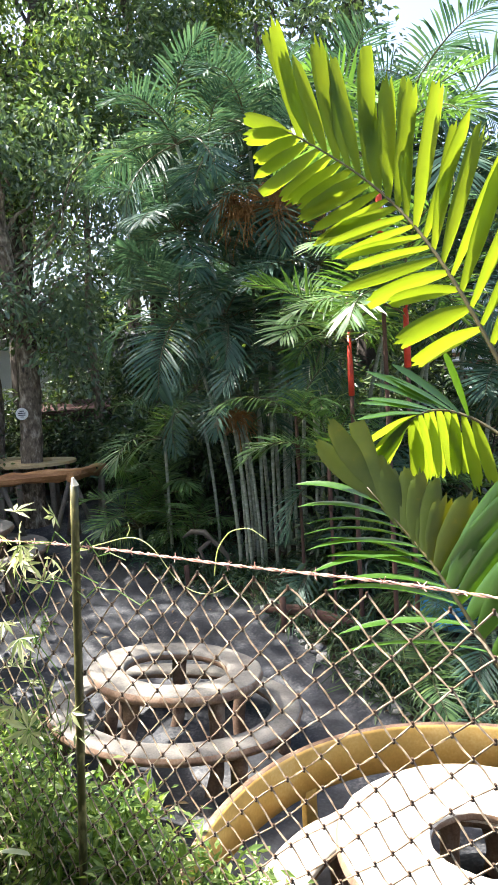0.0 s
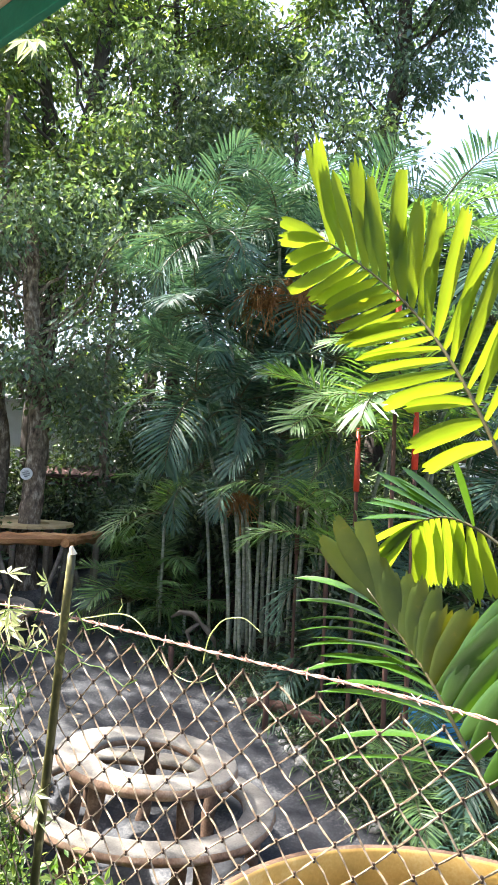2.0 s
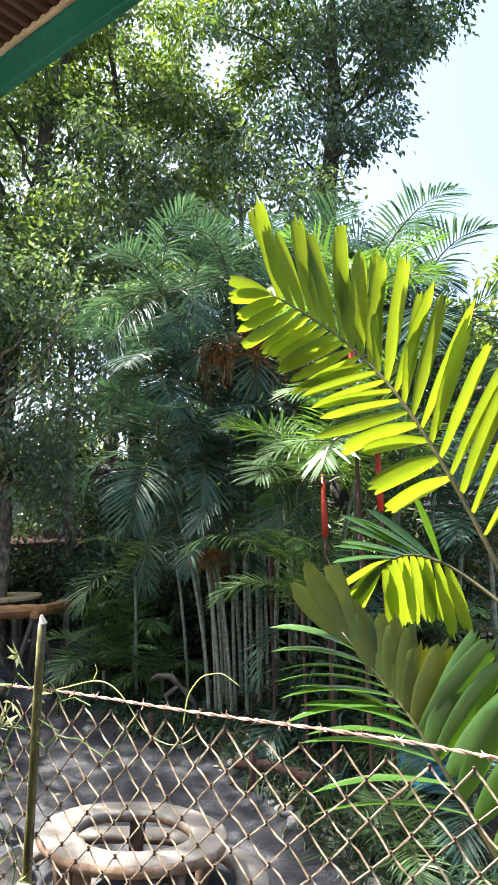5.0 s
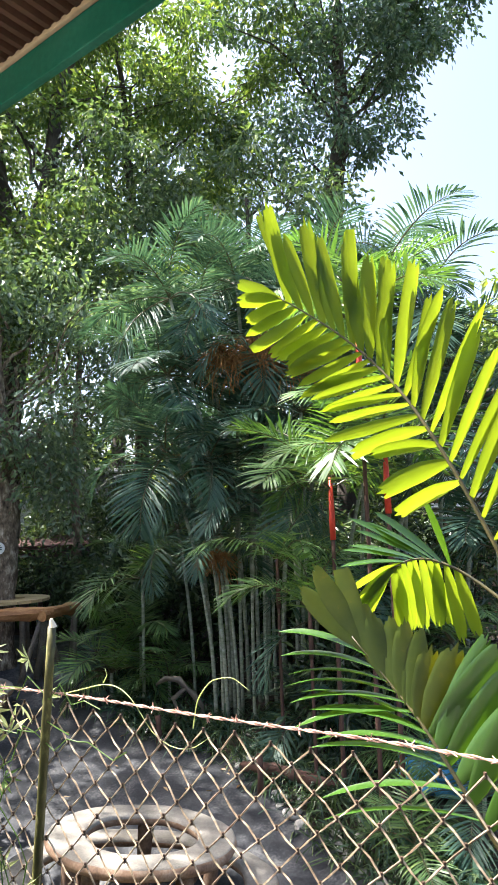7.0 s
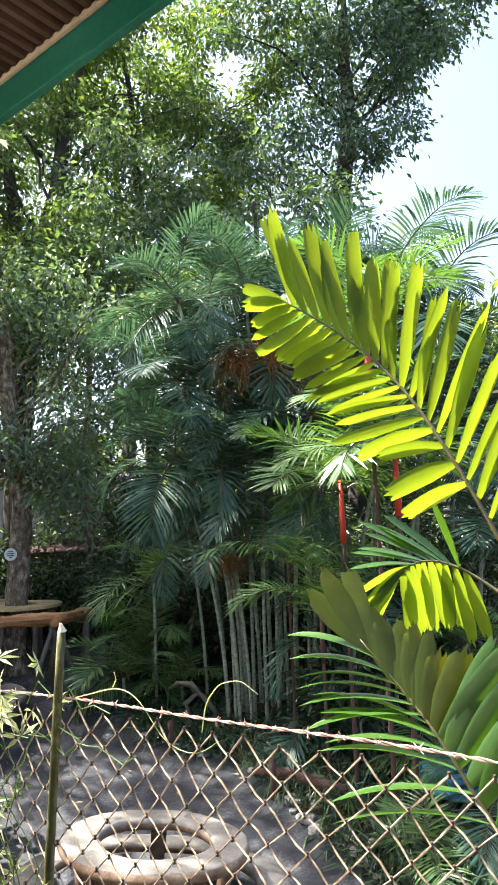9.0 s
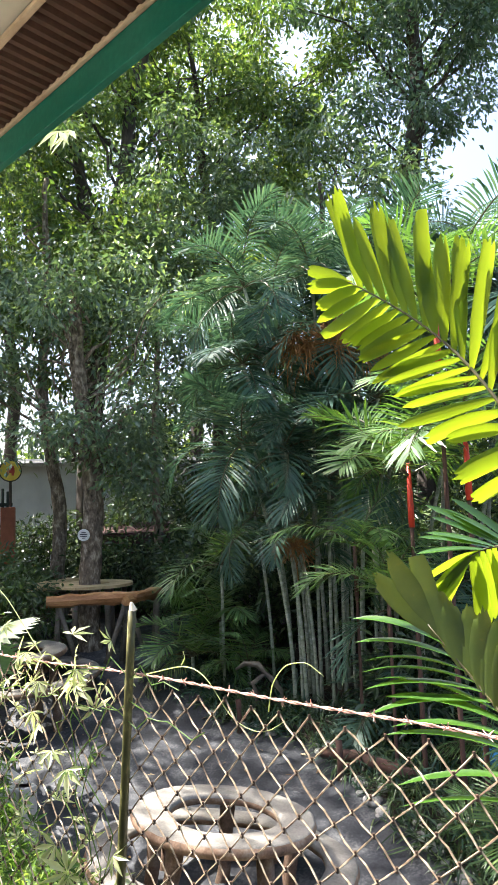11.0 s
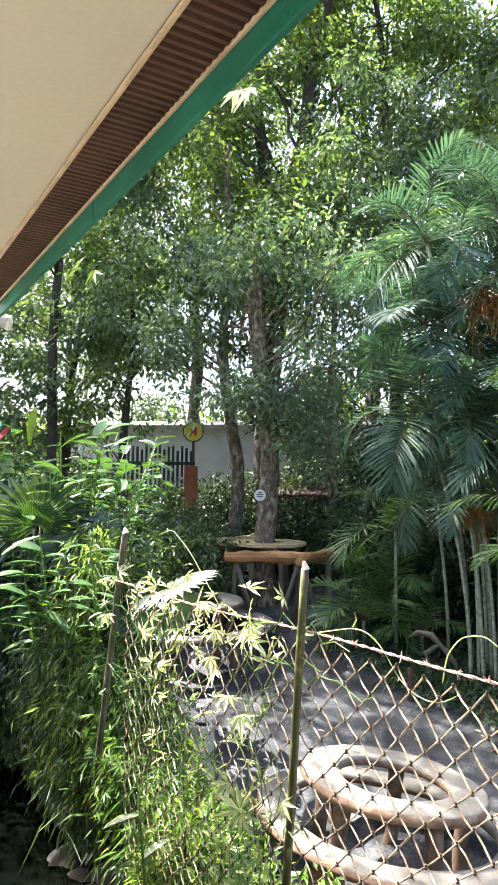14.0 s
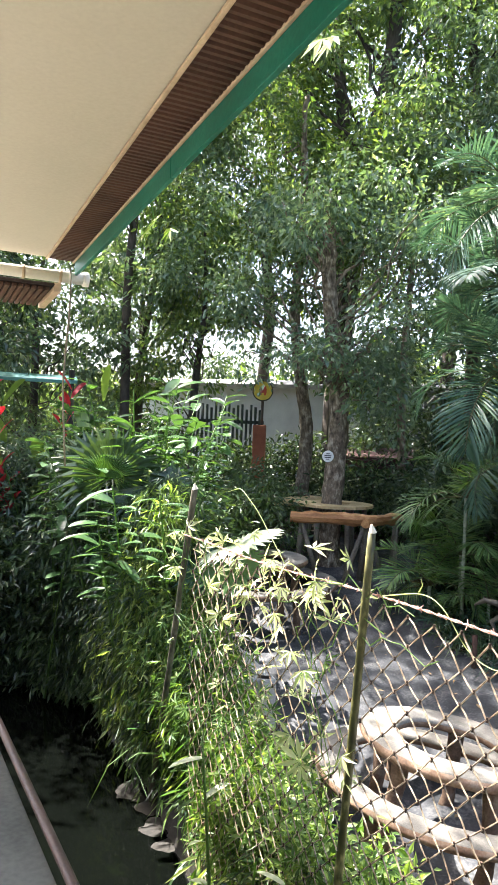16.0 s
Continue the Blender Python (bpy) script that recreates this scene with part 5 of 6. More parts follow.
BUSHES = [  # distance from the bank's edge, s, radius, height, clusters, material, leaf length, leaf width, seed
    (0.35, 6.4, 0.5, 2.4, 200, "shrub_leaf", 0.10, 0.032, 1), (0.3, 7.2, 0.6, 2.3, 200, "deep_leaf", 0.10, 0.034, 2), (0.5, 7.6, 0.9, 2.7, 220, "shrub_leaf", 0.11, 0.045, 3),
    (0.3, 5.7, 0.4, 1.3, 170, "weed_leaf", 0.11, 0.024, 4), (0.3, 8.6, 0.9, 2.6, 200, "deep_leaf", 0.12, 0.05, 5), (0.2, 9.8, 1.0, 2.6, 200, "deep_leaf", 0.12, 0.05, 7), (0.35, 5.6, 0.34, 1.1, 130, "grass_leaf", 0.12, 0.018, 8), (0.3, 4.9, 0.28, 0.8, 100, "grass_leaf", 0.12, 0.018, 9),
    (0.25, 6.1, 0.34, 2.3, 150, "weed_leaf", 0.12, 0.022, 10), (0.2, 6.7, 0.3, 2.0, 120, "weed_leaf", 0.12, 0.022, 11),
]
for k, s, r, h, n, mat, ll, lw, sd in BUSHES:
    x, y = at_line(float(bank_edge(s)) + k, s)
    shrub("bush", (x, y, gz(x, y)), r, h, n, mat, ll, lw, 300 + sd, "dense dark green bush hanging over the canal bank", "bush", "bushes on the canal bank", per=24, spread=0.12, fall=0.9)
# the dark thicket that closes the canal
for s, p, r, h, n, mat, sd in ((9.3, 1.75, 0.55, 2.3, 200, "deep_leaf", 1), (9.9, 1.5, 0.7, 2.6, 220, "deep_leaf", 2), (10.6, 1.3, 0.8, 2.8, 220, "shrub_leaf", 3), (9.7, 2.2, 0.7, 2.6, 200, "shrub_leaf", 4), (10.8, 2.4, 0.9, 2.9, 220, "tree_leaf_dark", 5), (8.6, 2.35, 0.5, 2.3, 190, "shrub_leaf", 6), (11.4, 1.0, 0.9, 2.8, 200, "shrub_leaf", 7)):
    x, y = at_line(p, s)
    shrub("bush", (x, y, gz(x, y)), r, h, n, mat, 0.13, 0.036, 330 + sd, "dark narrow-leaved bush closing the end of the canal", "bush", "bushes on the canal bank", per=24, spread=0.14, fall=0.7)
for i in range(12):
    s = 8.2 + i * 0.2
    x, y = at_line(float(bank_edge(s)) - 0.05, s)
    shrub("hanging_bush", (x, y, gz(x, y) - 0.2), 0.36, 1.1, 60, "shrub_leaf" if i % 3 == 0 else "deep_leaf", 0.13, 0.03, 380 + i, "dark bush hanging low over the water", "bush", "bushes on the canal bank", stems=6, per=22, spread=0.13, fall=1.0)
for i in range(20):
    s = 5.6 + i * 0.26
    x, y = at_line(float(bank_edge(s)) + 0.12, s)
    shrub("hanging_bush", (x, y, gz(x, y) - 0.25), 0.26, 0.9 + 0.5 * math.sin(i * 1.7) ** 2 + 0.07 * i, 64, ("shrub_leaf", "deep_leaf", "weed_leaf" if i < 8 else "shrub_leaf")[i % 3], 0.12, 0.02, 350 + i, "narrow-leaved bush trailing down to the water", "bush", "bushes on the canal bank", stems=6, per=22, spread=0.1, fall=1.6)
rng = np.random.default_rng(88)
for i in range(34):
    s = 2.6 + i * 0.105
    x, y = at_line(float(bank_edge(s)) + rng.uniform(0.2, 0.4), s)
    hgt = np.interp(s, [2.4, 3.4, 4.6, 6], [0.35, 0.38, 0.5, 0.9])
    if i % 5 < 3:
        shrub("reed", (x, y, gz(x, y)), 0.2, hgt * 1.5, 26, ("grass_leaf", "weed_leaf", "shrub_leaf")[i % 3], 0.17, 0.021, 440 + i, "leafy bamboo-like reed on the canal bank", "reed", "bank reeds", stems=7, per=13, spread=0.08, fall=0.8)
        continue
    tuft("bank_grass", (x, y, gz(x, y)), 45, hgt, 0.02, "grass_leaf", 400 + i, "tall arching bright green grass on the canal bank", "grass", "bank grass", 0.1, 0.9, (35, 85))
for i in range(26):
    s = 2.6 + i * 0.24
    x, y = at_line(float(bank_edge(s)) + rng.uniform(0.06, 0.16), s)
    tuft("bank_fern", (x, y, gz(x, y)), 34, rng.uniform(0.3, 0.5), 0.022, ("shrub_leaf", "grass_leaf", "tree_leaf_dark")[i % 3], 800 + i, "drooping fern over the canal's edge", "fern", "bank ferns", 0.07, 0.7, (20, 80))
for i in range(34):
    s = 1.5 + i * 0.105
    x, y = at_line(float(bank_edge(s)) + rng.uniform(0.25, 0.8) + 0.15 * max(0, s - 3.8), s)
    shrub("weed", (x, y, gz(x, y)), 0.22, rng.uniform(0.35, 0.85), 24, "weed_leaf" if i % 3 else "grass_leaf", 0.082, 0.027, 500 + i, "bushy light green weed by the fence", "weed", "fence weeds", stems=5, per=16, spread=0.07)
for x, y, r, h, n, sd in ((-4.9, 10.4, 0.9, 1.7, 150, 2), (-6.2, 9.6, 1.0, 2.0, 170, 3), (-5.9, 7.5, 0.7, 2.0, 170, 4), (-2.6, 13.0, 0.8, 1.3, 110, 5), (-5.6, 12.0, 1.0, 1.6, 150, 6), (-6.8, 6.9, 1.0, 2.2, 190, 7)):
    shrub("bush", (x, y, gz(x, y)), r, h, n, "shrub_leaf", 0.13, 0.05, 600 + sd, "leafy garden bush with glossy leaves", "bush", "garden bushes", per=22, spread=0.15)
for x, y, r, h, n, sd in ((-5.7, 14.6, 0.8, 1.7, 120, 20), (-6.9, 14.4, 0.7, 1.4, 110, 21), (-3.35, 13.3, 0.55, 1.5, 90, 18), (-4.2, 13.5, 0.5, 1.2, 80, 19), (-9.6, 14.4, 1.2, 2.4, 170, 11), (-11.2, 13.2, 1.4, 2.8, 190, 12), (-7.4, 15.2, 0.9, 1.3, 110, 13), (-4.6, 15.0, 1.2, 1.8, 150, 14), (-2.2, 14.6, 1.2, 2.2, 160, 15), (-8.2, 12.4, 1.0, 1.9, 160, 16), (-3.6, 16.4, 1.4, 2.6, 160, 17)):
    shrub("bush", (x, y, gz(x, y)), r, h, n, "deep_leaf", 0.16, 0.06, 640 + sd, "dark bush in front of the white house", "bush", "bushes before the house", per=20, spread=0.2)
for x, y, r, h, n, sd in ((-0.6, 11.2, 0.9, 1.9, 150, 1), (0.4, 11.2, 0.9, 2.2, 150, 2), (1.4, 11.0, 0.9, 2.2, 150, 3), (2.4, 10.6, 1.0, 2.4, 150, 4), (-1.6, 11.8, 0.9, 1.6, 130, 5), (3.6, 10.4, 1.1, 2.4, 150, 6), (2.2, 9.0, 0.7, 1.5, 110, 7), (1.2, 8.6, 0.5, 1.0, 80, 8)):
    shrub("bush", (x, y, gz(x, y)), r, h, n, "deep_leaf", 0.17, 0.06, 670 + sd, "dark leafy bush among the palm stems", "bush", "bushes behind the palms", per=20, spread=0.2)
# leafy growth at the water's edge
for i in range(4):
    s = 2.9 + i * 0.15
    x, y = at_line(float(bank_edge(s)) + 0.1 + 0.1 * math.sin(i * 2.1), s)
    shrub("weed", (x, y, gz(x, y) - 0.05), 0.2, 0.4 + 0.15 * math.sin(i * 1.3), 24, ("shrub_leaf", "deep_leaf", "grass_leaf")[i % 3], 0.1, 0.03, 540 + i, "leafy green weed at the water's edge", "weed", "fence weeds", stems=5, per=16, spread=0.08, fall=0.5)
# low growth in the bed
for i in range(230):
    y = rng.uniform(5.2, 10.6)
    x = float(np.interp(y, [4.4, 5.9, 7.0, 8.4, 9.2, 10.6], [2.6, 1.35, 0.75, 0.0, -1.25, -2.1])) + abs(rng.normal(0.15, 0.7))
    tuft("bed_plant", (x, y, gz(x, y)), 40, rng.uniform(0.25, 0.6), 0.02, ("palm_leaf", "shrub_leaf", "deep_leaf")[i % 3], 700 + i, "low strap-leaved plant at the bed's edge", "plant", "bed plants", 0.1, 0.7, (20, 80))


# ---- climbing vine on the fence ----
def palmate(rng, P, N, size, fingers=5):
    """Star-shaped leaves: several narrow fingers from one point."""
    n = len(P)
    a0 = rng.uniform(0, 6.283, n)
    ref = unit(np.cross(N, rng.normal(0, 1, (n, 3))))
    oth = np.cross(N, ref)
    Ps, Ds, Ns, Ls = [], [], [], []
    for k in range(fingers):
        a = a0 + (k - (fingers - 1) / 2) * 0.72
        Ps.append(P)
        Ds.append(ref * np.cos(a)[:, None] + oth * np.sin(a)[:, None] - np.array([0, 0, 0.15]))
        Ns.append(N)
        Ls.append(size * (1 - 0.12 * abs(k - (fingers - 1) / 2)))
    L = np.concatenate(Ls)
    return blades(np.concatenate(Ps), np.concatenate(Ds), np.concatenate(Ns), L, L * 0.23)


def vine(s0, s1, n, seed, size, z_mean, z_dev, mat="sunlit_vine_leaf"):
    rng = np.random.default_rng(seed)
    ob = empty("vine", fence_at((s0 + s1) / 2, 0.5))
    base = np.array(fence_at((s0 + s1) / 2, 0.5))
    pieces = []
    for i in range(4):
        s = rng.uniform(s0, s1)
        z = 0.5
        pts = []
        while z < z_mean + z_dev and len(pts) < 40:
            pts.append(np.array(fence_at(s, z, -0.02 + rng.normal(0, 0.01))) - base)
            s += rng.normal(0, 0.05)
            z += rng.uniform(0.03, 0.12)
        for k in range(8):
            s += rng.normal(0.08 * (1 if i % 2 else -1), 0.03)
            pts.append(np.array(fence_at(s, min(z, 2.5) + rng.normal(0, 0.03), -0.02)) - base)
        pieces.append(tube(pts, 0.0026, 5))
    v, f = join(pieces)
    mesh_ob("stemwork", v, f, M["grass_leaf"], ob)
    P = np.array([fence_at(rng.uniform(s0, s1), min(rng.normal(z_mean, z_dev), 2.62), rng.uniform(-0.07, 0.03)) for _ in range(n)]) - base
    N = unit(np.stack([rng.normal(-0.3, 0.45, n), rng.normal(-0.5, 0.45, n), rng.normal(0.6, 0.4, n)], -1))
    v, f = palmate(rng, P, N, size * rng.uniform(0.6, 1.2, n))
    mesh_ob("foliage", v, f, M[mat], ob)
    tagged(ob, "climbing vine with star-shaped sunlit yellow-green leaves", "vine", group="fence vines")


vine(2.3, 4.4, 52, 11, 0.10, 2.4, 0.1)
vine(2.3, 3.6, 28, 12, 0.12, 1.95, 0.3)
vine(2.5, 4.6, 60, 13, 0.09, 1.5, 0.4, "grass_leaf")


def tendril(points, label="curling pale green vine tendril over the wire"):
    ob = empty("tendril", points[0])
    P = np.array(points) - np.array(points[0])
    t = np.linspace(0, 1, len(P))
    tt = np.linspace(0, 1, 24)
    Q = np.stack([np.interp(tt, t, P[:, k]) for k in range(3)], -1)
    for _ in range(3):
        Q[1:-1] = (Q[:-2] + 2 * Q[1:-1] + Q[2:]) / 4
    v, f = tube(Q, np.linspace(0.0026, 0.0014, 24), 6)
    mesh_ob("shoot", v, f, M["sunlit_vine_leaf"], ob, smooth=True)
    tagged(ob, label, "tendril", group="vine tendrils")


tendril([fence_at(1.52, 2.46), fence_at(1.5, 2.56), fence_at(1.44, 2.63), fence_at(1.35, 2.65), fence_at(1.28, 2.61)])
tendril([fence_at(2.2, 2.5), fence_at(2.08, 2.53), fence_at(1.95, 2.57), fence_at(1.86, 2.565), fence_at(1.78, 2.51), fence_at(1.7, 2.4), fence_at(1.55, 2.37), fence_at(1.45, 2.44)])
tendril([fence_at(1.95, 2.57), fence_at(1.93, 2.6), fence_at(1.94, 2.625)])
tendril([fence_at(2.9, 2.5), fence_at(3.2, 2.75), fence_at(3.4, 2.86), fence_at(3.55, 2.82)])

# broad leaves against the netting, the palest with sun glare put into their colour
def broad_plant(name, at, stems, height, leaf_len, leaf_w, mat, seed, label, category, group="", spread=0.12, per=6, up=0.55, ranks=False, low=0.45):
    """Upright canes with large pointed leaves, each a mesh of its own."""
    rng = np.random.default_rng(seed)
    ob = empty(name, at)
    for i in range(stems):
        a = rng.uniform(0, 6.283)
        h = height * rng.uniform(0.65, 1.05)
        b = np.array([rng.normal(0, spread), rng.normal(0, spread), -0.03])
        e = b + np.array([math.cos(a) * h * 0.18, math.sin(a) * h * 0.18, h])
        w = np.linspace(0, 1, 7)[:, None]
        path = b * (1 - w) + e * w + np.array([math.cos(a), math.sin(a), 0]) * 0.1 * h * (w ** 2)
        v, f = tube(path, np.linspace(0.014, 0.006, 7), 6)
        cane = mesh_ob("cane", v, f, M["grass_leaf"], ob, smooth=True)
        for k in range(per):
            q = low + (1 - low) * (k + 0.5) / per
            c = path[0] * (1 - q) + path[-1] * q
            az = a + (1.2 if k % 2 else -1.2) + rng.normal(0, 0.2) if ranks else a + k * 2.4 + rng.normal(0, 0.3)
            d = (math.cos(az), math.sin(az), up + rng.normal(0, 0.2))
            broad_leaflet(cane, c, d, (rng.normal(0, 0.2), rng.normal(0, 0.2), 1), leaf_len * rng.uniform(0.75, 1.15), leaf_w * rng.uniform(0.85, 1.15), mat, seed * 50 + i * 10 + k, 0.25, torn=False)
    tagged(ob, label, category, group)


x, y = at_line(1.84, 3.12)
broad_plant("sunlit_weed", (x, y, gz(x, y)), 4, 1.6, 0.22, 0.045, "white_leaf", 61, "weed at the fence, its long leaves painted pale with sun glare", "weed", per=4, up=0.1)
for x, y, h, n, sd in ((-4.3, 6.2, 3.1, 9, 1), (-4.7, 6.7, 3.2, 9, 2), (-4.5, 7.0, 2.9, 8, 3), (-5.0, 6.8, 3.2, 9, 4), (-5.3, 7.3, 2.9, 8, 5), (-5.5, 6.9, 3.3, 9, 6), (-4.05, 6.05, 2.6, 7, 7), (-5.5, 7.6, 3.2, 8, 8)):
    broad_plant("ginger_plant", (x, y, gz(x, y)), n + 3, h, 0.3, 0.095, "ginger_leaf", 70 + sd, "tall ginger plant with glossy leaves in two ranks", "plant", "ginger plants", 0.26, 15, 0.25, True, 0.6)
for x, y, h, sd in ((-4.75, 6.75, 3.3, 11), (-5.1, 7.0, 3.3, 12), (-4.3, 6.5, 3.1, 13)):
    broad_plant("ginger_plant", (x, y, gz(x, y)), 3, h, 0.42, 0.14, "ginger_leaf", 70 + sd, "ginger plant with broad upright glossy leaves", "plant", "ginger plants", 0.12, 6, 0.7, True)
for x, y, h, sd in ((-6.4, 7.05, 3.3, 1), (-6.2, 7.0, 3.0, 2), (-4.95, 6.55, 1.9, 3)):
    broad_plant("ti_plant", (x, y, gz(x, y)), 3, h, 0.42, 0.1, "red_leaf", 90 + sd, "red-leaved ti plant behind the bushes", "plant", "ti plants", 0.06, 7, 1.5, low=0.75)


broad_plant("heliconia", (-6.75, 7.0, gz(-6.75, 7.0)), 5, 3.4, 0.8, 0.2, "weed_leaf", 97, "tall heliconia with long upright yellow-green leaves", "plant", "", 0.12, 3, 1.6)


for sl, off, n, h, ll, sd in ((5.2, 0.04, 3, 0.35, 0.26, 98), (5.75, 0.1, 5, 0.6, 0.38, 99), (6.3, 0.08, 4, 0.5, 0.34, 100), (4.75, 0.1, 3, 0.4, 0.26, 101)):
    x, y = at_line(float(bank_edge(sl)) + off, sl)
    broad_plant("taro", (x, y, gz(x, y)), n, h, ll, ll * 0.3, "ginger_leaf", sd, "broad-leaved plant at the water's edge", "plant", "water's edge plants", 0.06, 5, 0.7)


def fan_leaf(parent, c, way, face, r, mat, seed, n=26, span=300):
    """A round pleated leaf of joined pointed segments."""
    d = Vector(way).normalized()
    s = d.cross(Vector(face)).normalized()
    nn = s.cross(d)
    V, F = [tuple(c)], []
    for i in range(2 * n + 1):
        a = radians(-span / 2 + span * i / (2 * n))
        out = d * math.cos(a) + s * math.sin(a)
        pleat = nn * (0.02 * r * (1 if i % 2 else -1))
        V.append(tuple(Vector(c) + out * r * 0.62 + pleat * 2))
        V.append(tuple(Vector(c) + out * r * (1.0 if i % 2 else 0.66) + pleat - Vector((0, 0, 0.1 * r if i % 2 else 0))))
    for i in range(2 * n):
        a, b = 1 + 2 * i, 3 + 2 * i
        F.append((0, a, b))
        F.append((a, a + 1, b + 1, b))
    return mesh_ob("fan_leaf", V, F, M[mat], parent)


def fan_palm(at, leaves, seed, label):
    ob = empty("fan_palm", at)
    rng = np.random.default_rng(seed)
    for c, way, face, r, mat, *span in leaves:
        c = np.array(c) - np.array(at)
        w = np.linspace(0, 1, 6)[:, None]
        v, f = tube(np.array([0, 0, 0.0]) * (1 - w) + c * w + np.array([0, 0, 0.15]) * np.sin(w * np.pi), np.linspace(0.016, 0.007, 6), 6)
        st = mesh_ob("stalk", v, f, M["stem"], ob, smooth=True)
        fan_leaf(st, c, way, face, r, mat, seed, 26, *span)
    tagged(ob, label, "palm", "fan palms")


# the small leaf's lighter green stands for the part in the sun
fan_palm((-4.55, 6.3, gz(-4.55, 6.3)), [((-4.28, 5.76, 2.7), (0.15, 0.1, 1.0), (0.6, -0.75, 0.0), 0.6, "deep_leaf"), ((-4.16, 5.5, 2.66), (0.1, 0.1, 1.0), (0.6, -0.75, 0.1), 0.34, "palm_young", 130),
                                     ((-4.0, 5.95, 2.6), (0.8, -0.1, -0.2), (0.2, -0.6, 0.8), 0.55, "deep_leaf"), ((-4.65, 5.9, 2.75), (-0.7, -0.3, 0.5), (0.2, -0.8, 0.5), 0.5, "deep_leaf")], 1, "fan palm with pleated dark leaves and one painted as sunlit")
# the first leaf is painted white to look sunlit
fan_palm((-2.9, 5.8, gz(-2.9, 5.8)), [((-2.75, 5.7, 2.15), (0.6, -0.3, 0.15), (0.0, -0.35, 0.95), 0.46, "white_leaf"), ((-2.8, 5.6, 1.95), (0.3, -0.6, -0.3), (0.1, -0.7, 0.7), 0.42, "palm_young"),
                                     ((-3.1, 5.7, 1.9), (-0.5, -0.4, -0.1), (-0.2, -0.6, 0.8), 0.42, "palm_leaf")], 2, "low fan palm near the fence, one leaf painted white as sunlit")

# ---- small things in the yard ----
def stones(n, seed):
    rng = np.random.default_rng(seed)
    for i in range(n):
        y = rng.uniform(5.8, 9.4)
        x = float(np.interp(y, [4.4, 5.9, 7.0, 8.4, 9.2, 10.6], [2.6, 1.35, 0.75, 0.0, -1.25, -2.1])) + rng.normal(-0.02, 0.09)
        r = rng.uniform(0.03, 0.085)
        bm = bmesh.new()
        bmesh.ops.create_icosphere(bm, subdivisions=2, radius=r)
        for v in bm.verts:
            v.co *= 1 + 0.25 * (noise.noise(v.co * 9 + Vector((i, 0, 0))))
            v.co.z *= 0.6
        ob = part("stone", bm, M["stone"], None, smooth=True)
        ob.matrix_world = pose(x, y, gz(x, y) + r * 0.25, 0, 0, i * 50)
        tagged(ob, "rounded grey stone edging the planted bed", "stone", "bed edging stones")


stones(44, 5)


def litter():
    rng = np.random.default_rng(9)
    n = 2600
    x, y = rng.uniform(-6, 2.6, n), rng.uniform(3.2, 12, n)
    keep = (NF[0] * x + NF[1] * y > 2.6) & (rng.uniform(0, 1, n) < np.clip(0.35 + bed_side(x, y), 0.12, 1))
    x, y = x[keep], y[keep]
    n = len(x)
    P = np.stack([x, y, ground_z(x, y) + 0.02], -1)
    D = np.stack([rng.normal(0, 1, n), rng.normal(0, 1, n), rng.normal(0, 0.12, n)], -1)
    N = unit(np.stack([rng.normal(0, 0.25, n), rng.normal(0, 0.25, n), np.ones(n)], -1))
    L = rng.uniform(0.04, 0.11, n)
    v, f = blades(P, D, N, L, L * 0.42)
    tagged(mesh_ob("leaf_litter", v, f, M["litter"]), "scattered brown fallen leaves on the yard", "leaves", kind="stuff")


litter()

# low walled planter beside the far table
def planter():
    a, b, c = Vector((-4.94, 7.54)), Vector((-4.22, 7.81)), Vector((-2.71, 6.36))
    d = a + c - b
    ob = empty("planter_box", (-3.83, 6.95, gz(-3.83, 6.95)))
    o = Vector((-3.83, 6.95))
    top = 0.7 - gz(-3.83, 6.95)
    for p, q, w in ((a, b, 0.13), (b, c, 0.16), (c, d, 0.13), (d, a, 0.13)):
        m, run = (p + q) / 2 - o, q - p
        bm = bmesh.new()
        box(bm, (run.length + w * 0.98, w, top + 0.5), (m.x, m.y, top / 2 - 0.25), (0, 0, math.degrees(math.atan2(run.y, run.x))), 0.018)
        part("side_wall", bm, M["pale"], ob)
    m, run = (a + c) / 2 - o, c - b
    bm = bmesh.new()
    box(bm, (run.length - 0.1, 0.72, 0.1), (m.x, m.y, top - 0.2), (0, 0, math.degrees(math.atan2(run.y, run.x))), 0.01)
    part("bed", bm, M["plaster"], ob, "pale dusty sand filling")
    tagged(ob, "low pale concrete planter box in the sunlit yard", "planter")


planter()

# driftwood seat, stakes and a log in the bed
drift = empty("driftwood_log", (-0.72, 9.05, gz(-0.72, 9.05)))
v, f = tube([(-0.3, 0.1, 0.52), (-0.17, 0.02, 0.62), (0.0, -0.05, 0.6), (0.1, 0, 0.48), (0.2, -0.04, 0.4), (0.3, 0.05, 0.22), (0.28, 0.1, -0.05)], [0.012, 0.026, 0.04, 0.026, 0.036, 0.025, 0.035], 12, 4, 0.3)
mesh_ob("trunk", v, f, M["grey_wood"], drift, smooth=True)
v, f = tube([(0.1, 0, 0.5), (-0.08, 0.03, 0.36), (-0.02, 0.05, 0.2), (-0.1, 0.05, -0.1)], [0.025, 0.034, 0.022, 0.036], 10, 5, 0.3)
mesh_ob("root", v, f, M["grey_wood"], drift, smooth=True)
tagged(drift, "twisted grey driftwood log standing in the bed", "log")
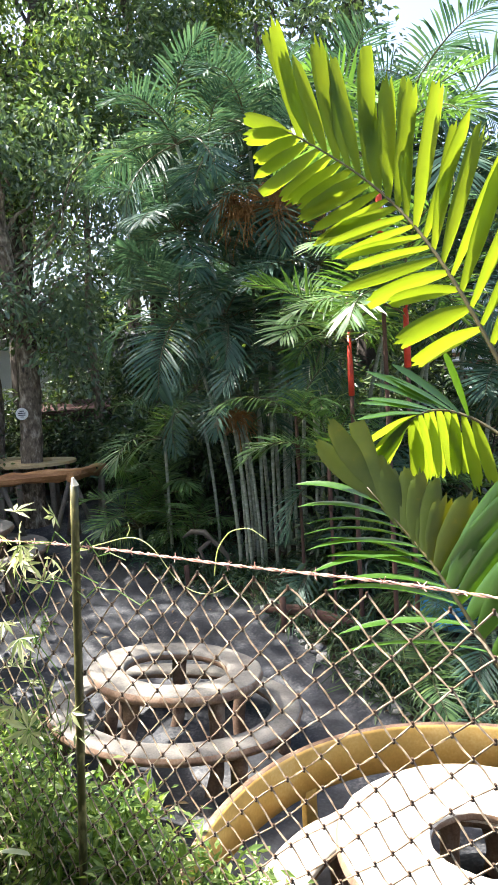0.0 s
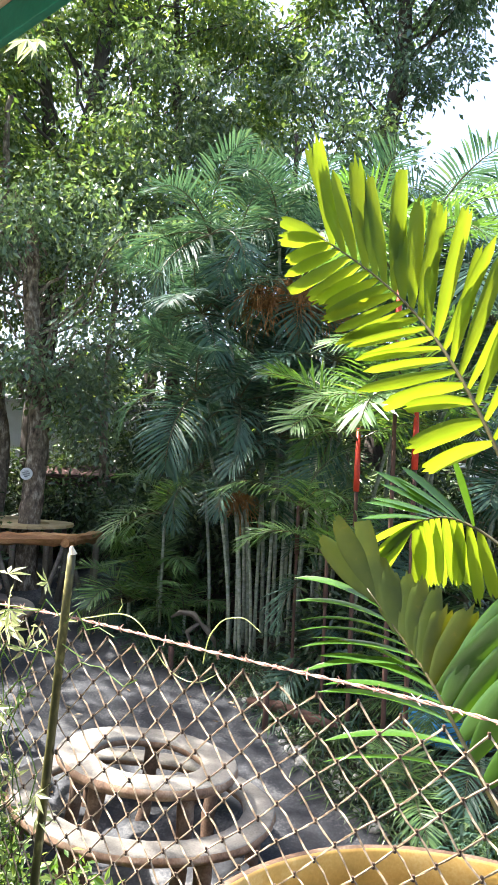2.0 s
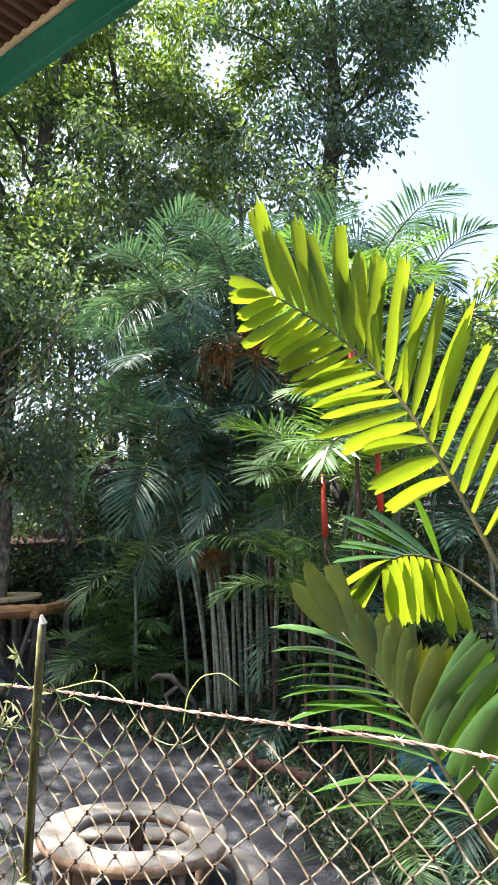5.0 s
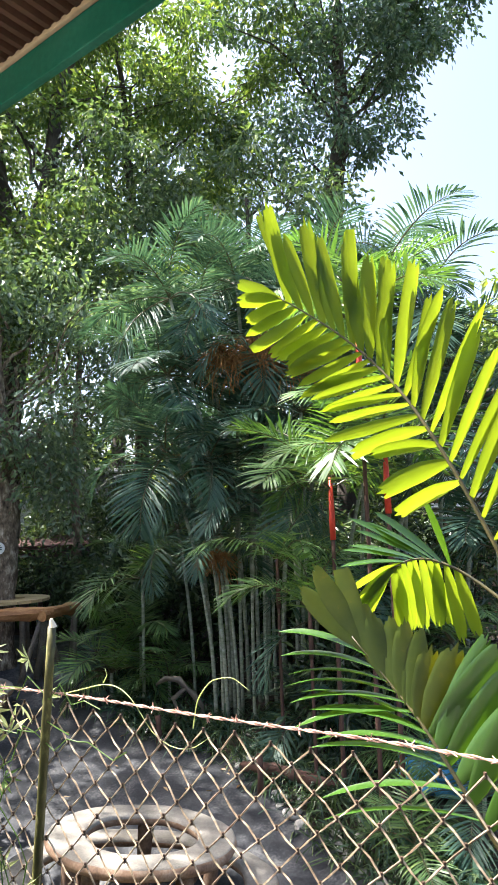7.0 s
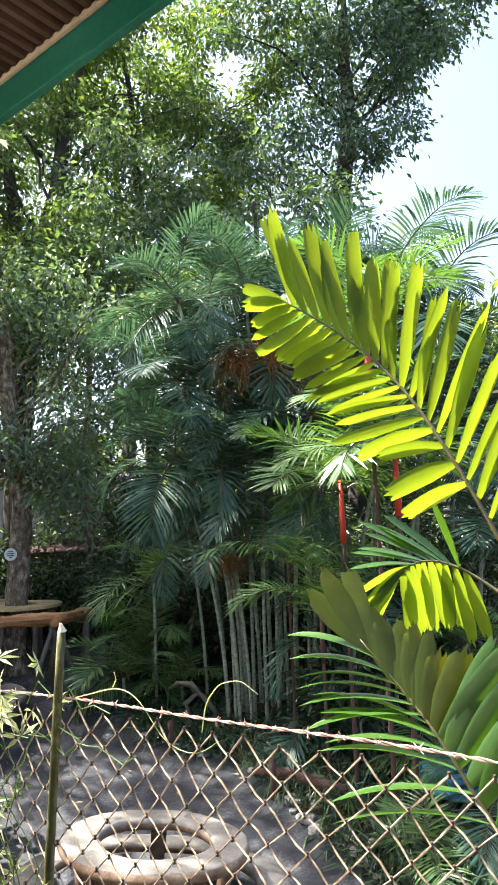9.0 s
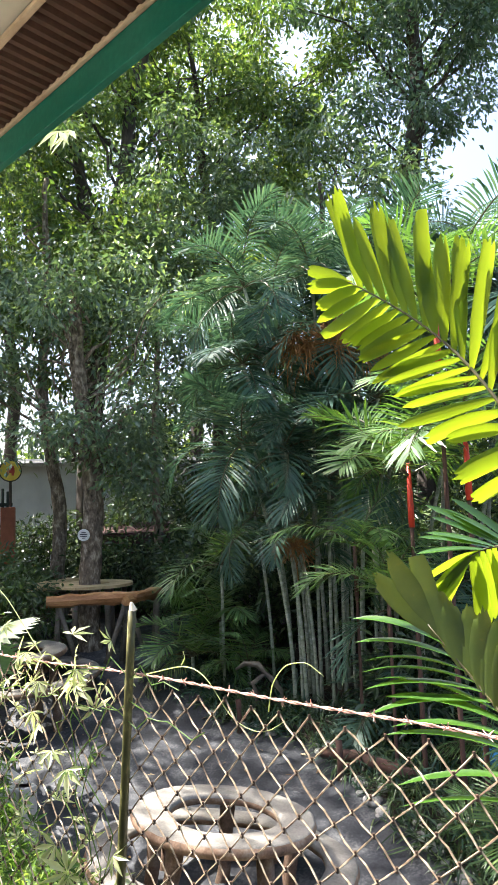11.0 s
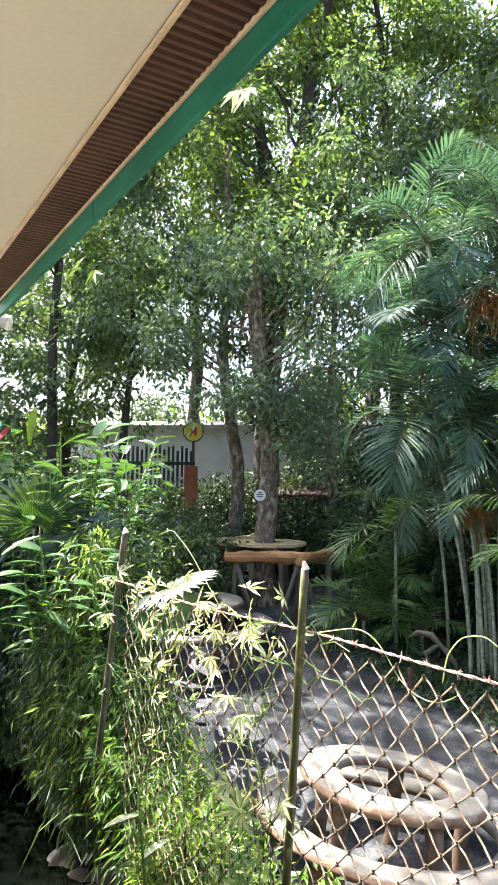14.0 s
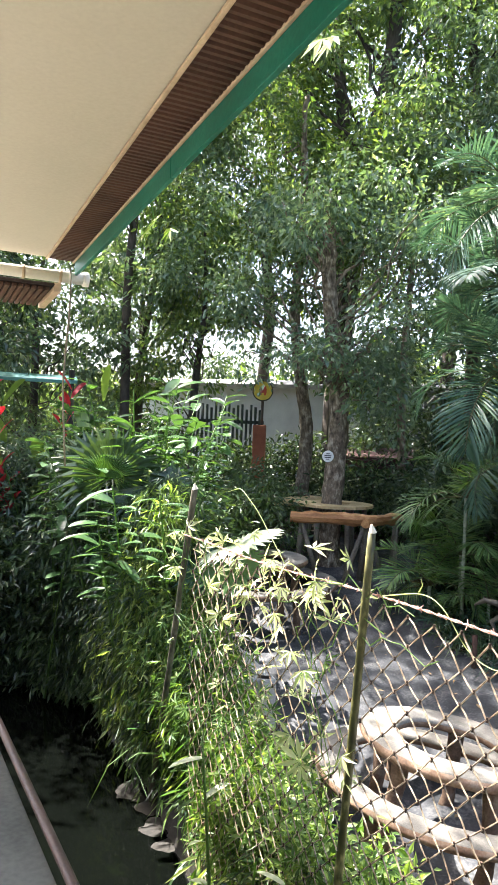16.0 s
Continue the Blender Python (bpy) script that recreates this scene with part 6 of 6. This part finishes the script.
for x, y, h in ((0.24, 7.62, 0.42), (-0.96, 8.75, 0.4)):
    st = empty("stake", (x, y, gz(x, y)))
    v, f = tube([(0, 0, -0.1), (0.01, 0, h * 0.5), (0, 0, h)], [0.036, 0.034, 0.036], 8, 3, 0.06)
    mesh_ob("shaft", v, f, M["dull_red"], st, smooth=True)
    tagged(st, "short terracotta-coloured stake at the bed's edge", "stake", "bed stakes")
lg = empty("fallen_log", (0.55, 7.7, gz(0.55, 7.7) + 0.08), -35)
v, f = tube([(-0.6, 0, 0), (-0.2, 0.03, 0.03), (0.2, 0, 0.02), (0.6, -0.02, 0)], [0.06, 0.07, 0.065, 0.05], 10, 3, 0.07)
mesh_ob("shaft", v, f, M["dull_red"], lg, smooth=True)
tagged(lg, "reddish-brown fallen log among the low plants", "log")
# blue basin among the leaves
bs = empty("paddling_pool", (2.3, 7.55, gz(2.3, 7.55)))
v, f = tube([(0.5 * math.cos(a), 0.5 * math.sin(a), 0.2) for a in np.linspace(0, 6.2832, 41)], 0.065, 10, cap=False)
mesh_ob("upper_ring", v, f, M["tarp"], bs, smooth=True)
v, f = tube([(0.52 * math.cos(a), 0.52 * math.sin(a), 0.06) for a in np.linspace(0, 6.2832, 41)], 0.07, 10, cap=False)
mesh_ob("lower_ring", v, f, M["tarp"], bs, smooth=True)
bm = bmesh.new()
bmesh.ops.create_cone(bm, cap_ends=True, segments=32, radius1=0.48, radius2=0.48, depth=0.04, matrix=pose(0, 0, 0.14))
part("liner", bm, M["tarp"], bs)
tagged(bs, "blue plastic pool half hidden by palm leaves", "pool")

# muddy stones at the canal's edge
def mud_stones():
    rng = np.random.default_rng(44)
    for i in range(4):
        sl = 4.9 + i * 0.3
        x, y = at_line(float(bank_edge(sl)) - 0.03 - 0.05 * (i % 2), sl)
        r = rng.uniform(0.16, 0.24)
        bm = bmesh.new()
        bmesh.ops.create_icosphere(bm, subdivisions=3, radius=r)
        for v_ in bm.verts:
            v_.co *= 1 + 0.35 * noise.noise(v_.co * 7 + Vector((i * 3, 0, 0))) + 0.1 * noise.noise(v_.co * 22)
            v_.co.z *= 0.36
        ob = part("mud_stone", bm, M["mud_stone"], None, smooth=True)
        ob.matrix_world = pose(x, y, -0.165, 0, 0, i * 70)
        tagged(ob, "wet mud-covered grey stone at the canal's edge", "stone", "canal stones")


mud_stones()


# sprigs that hang from the roof's edge
def sprig(s, tip, n, seed, mat="sunlit_vine_leaf"):
    rng = np.random.default_rng(seed)
    q = UE * s + NE * 1.0
    a = np.array([q[0], q[1], ROOF_Z + 0.14])
    ob = empty("hanging_sprig", a)
    tip = np.array(tip) - a
    w = np.linspace(0, 1, 8)[:, None]
    v, f = tube(tip * w + np.array([0, 0, 0.1]) * np.sin(w * np.pi), 0.004, 6)
    mesh_ob("shoot", v, f, M["grass_leaf"], ob)
    P = tip + rng.normal(0, 0.03, (n, 3))
    N = unit(np.stack([rng.normal(-0.2, 0.3, n), np.full(n, -0.7), rng.normal(0.4, 0.3, n)], -1))
    v, f = palmate(rng, P, N, np.full(n, 0.12), 5)
    mesh_ob("foliage", v, f, M[mat], ob)
    tagged(ob, "sunlit creeper sprig hanging from the roof edge", "creeper", "roof creeper sprigs")


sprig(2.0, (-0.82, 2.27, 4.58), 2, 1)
sprig(3.6, (-2.1, 3.12, 4.28), 4, 3, "weed_leaf")
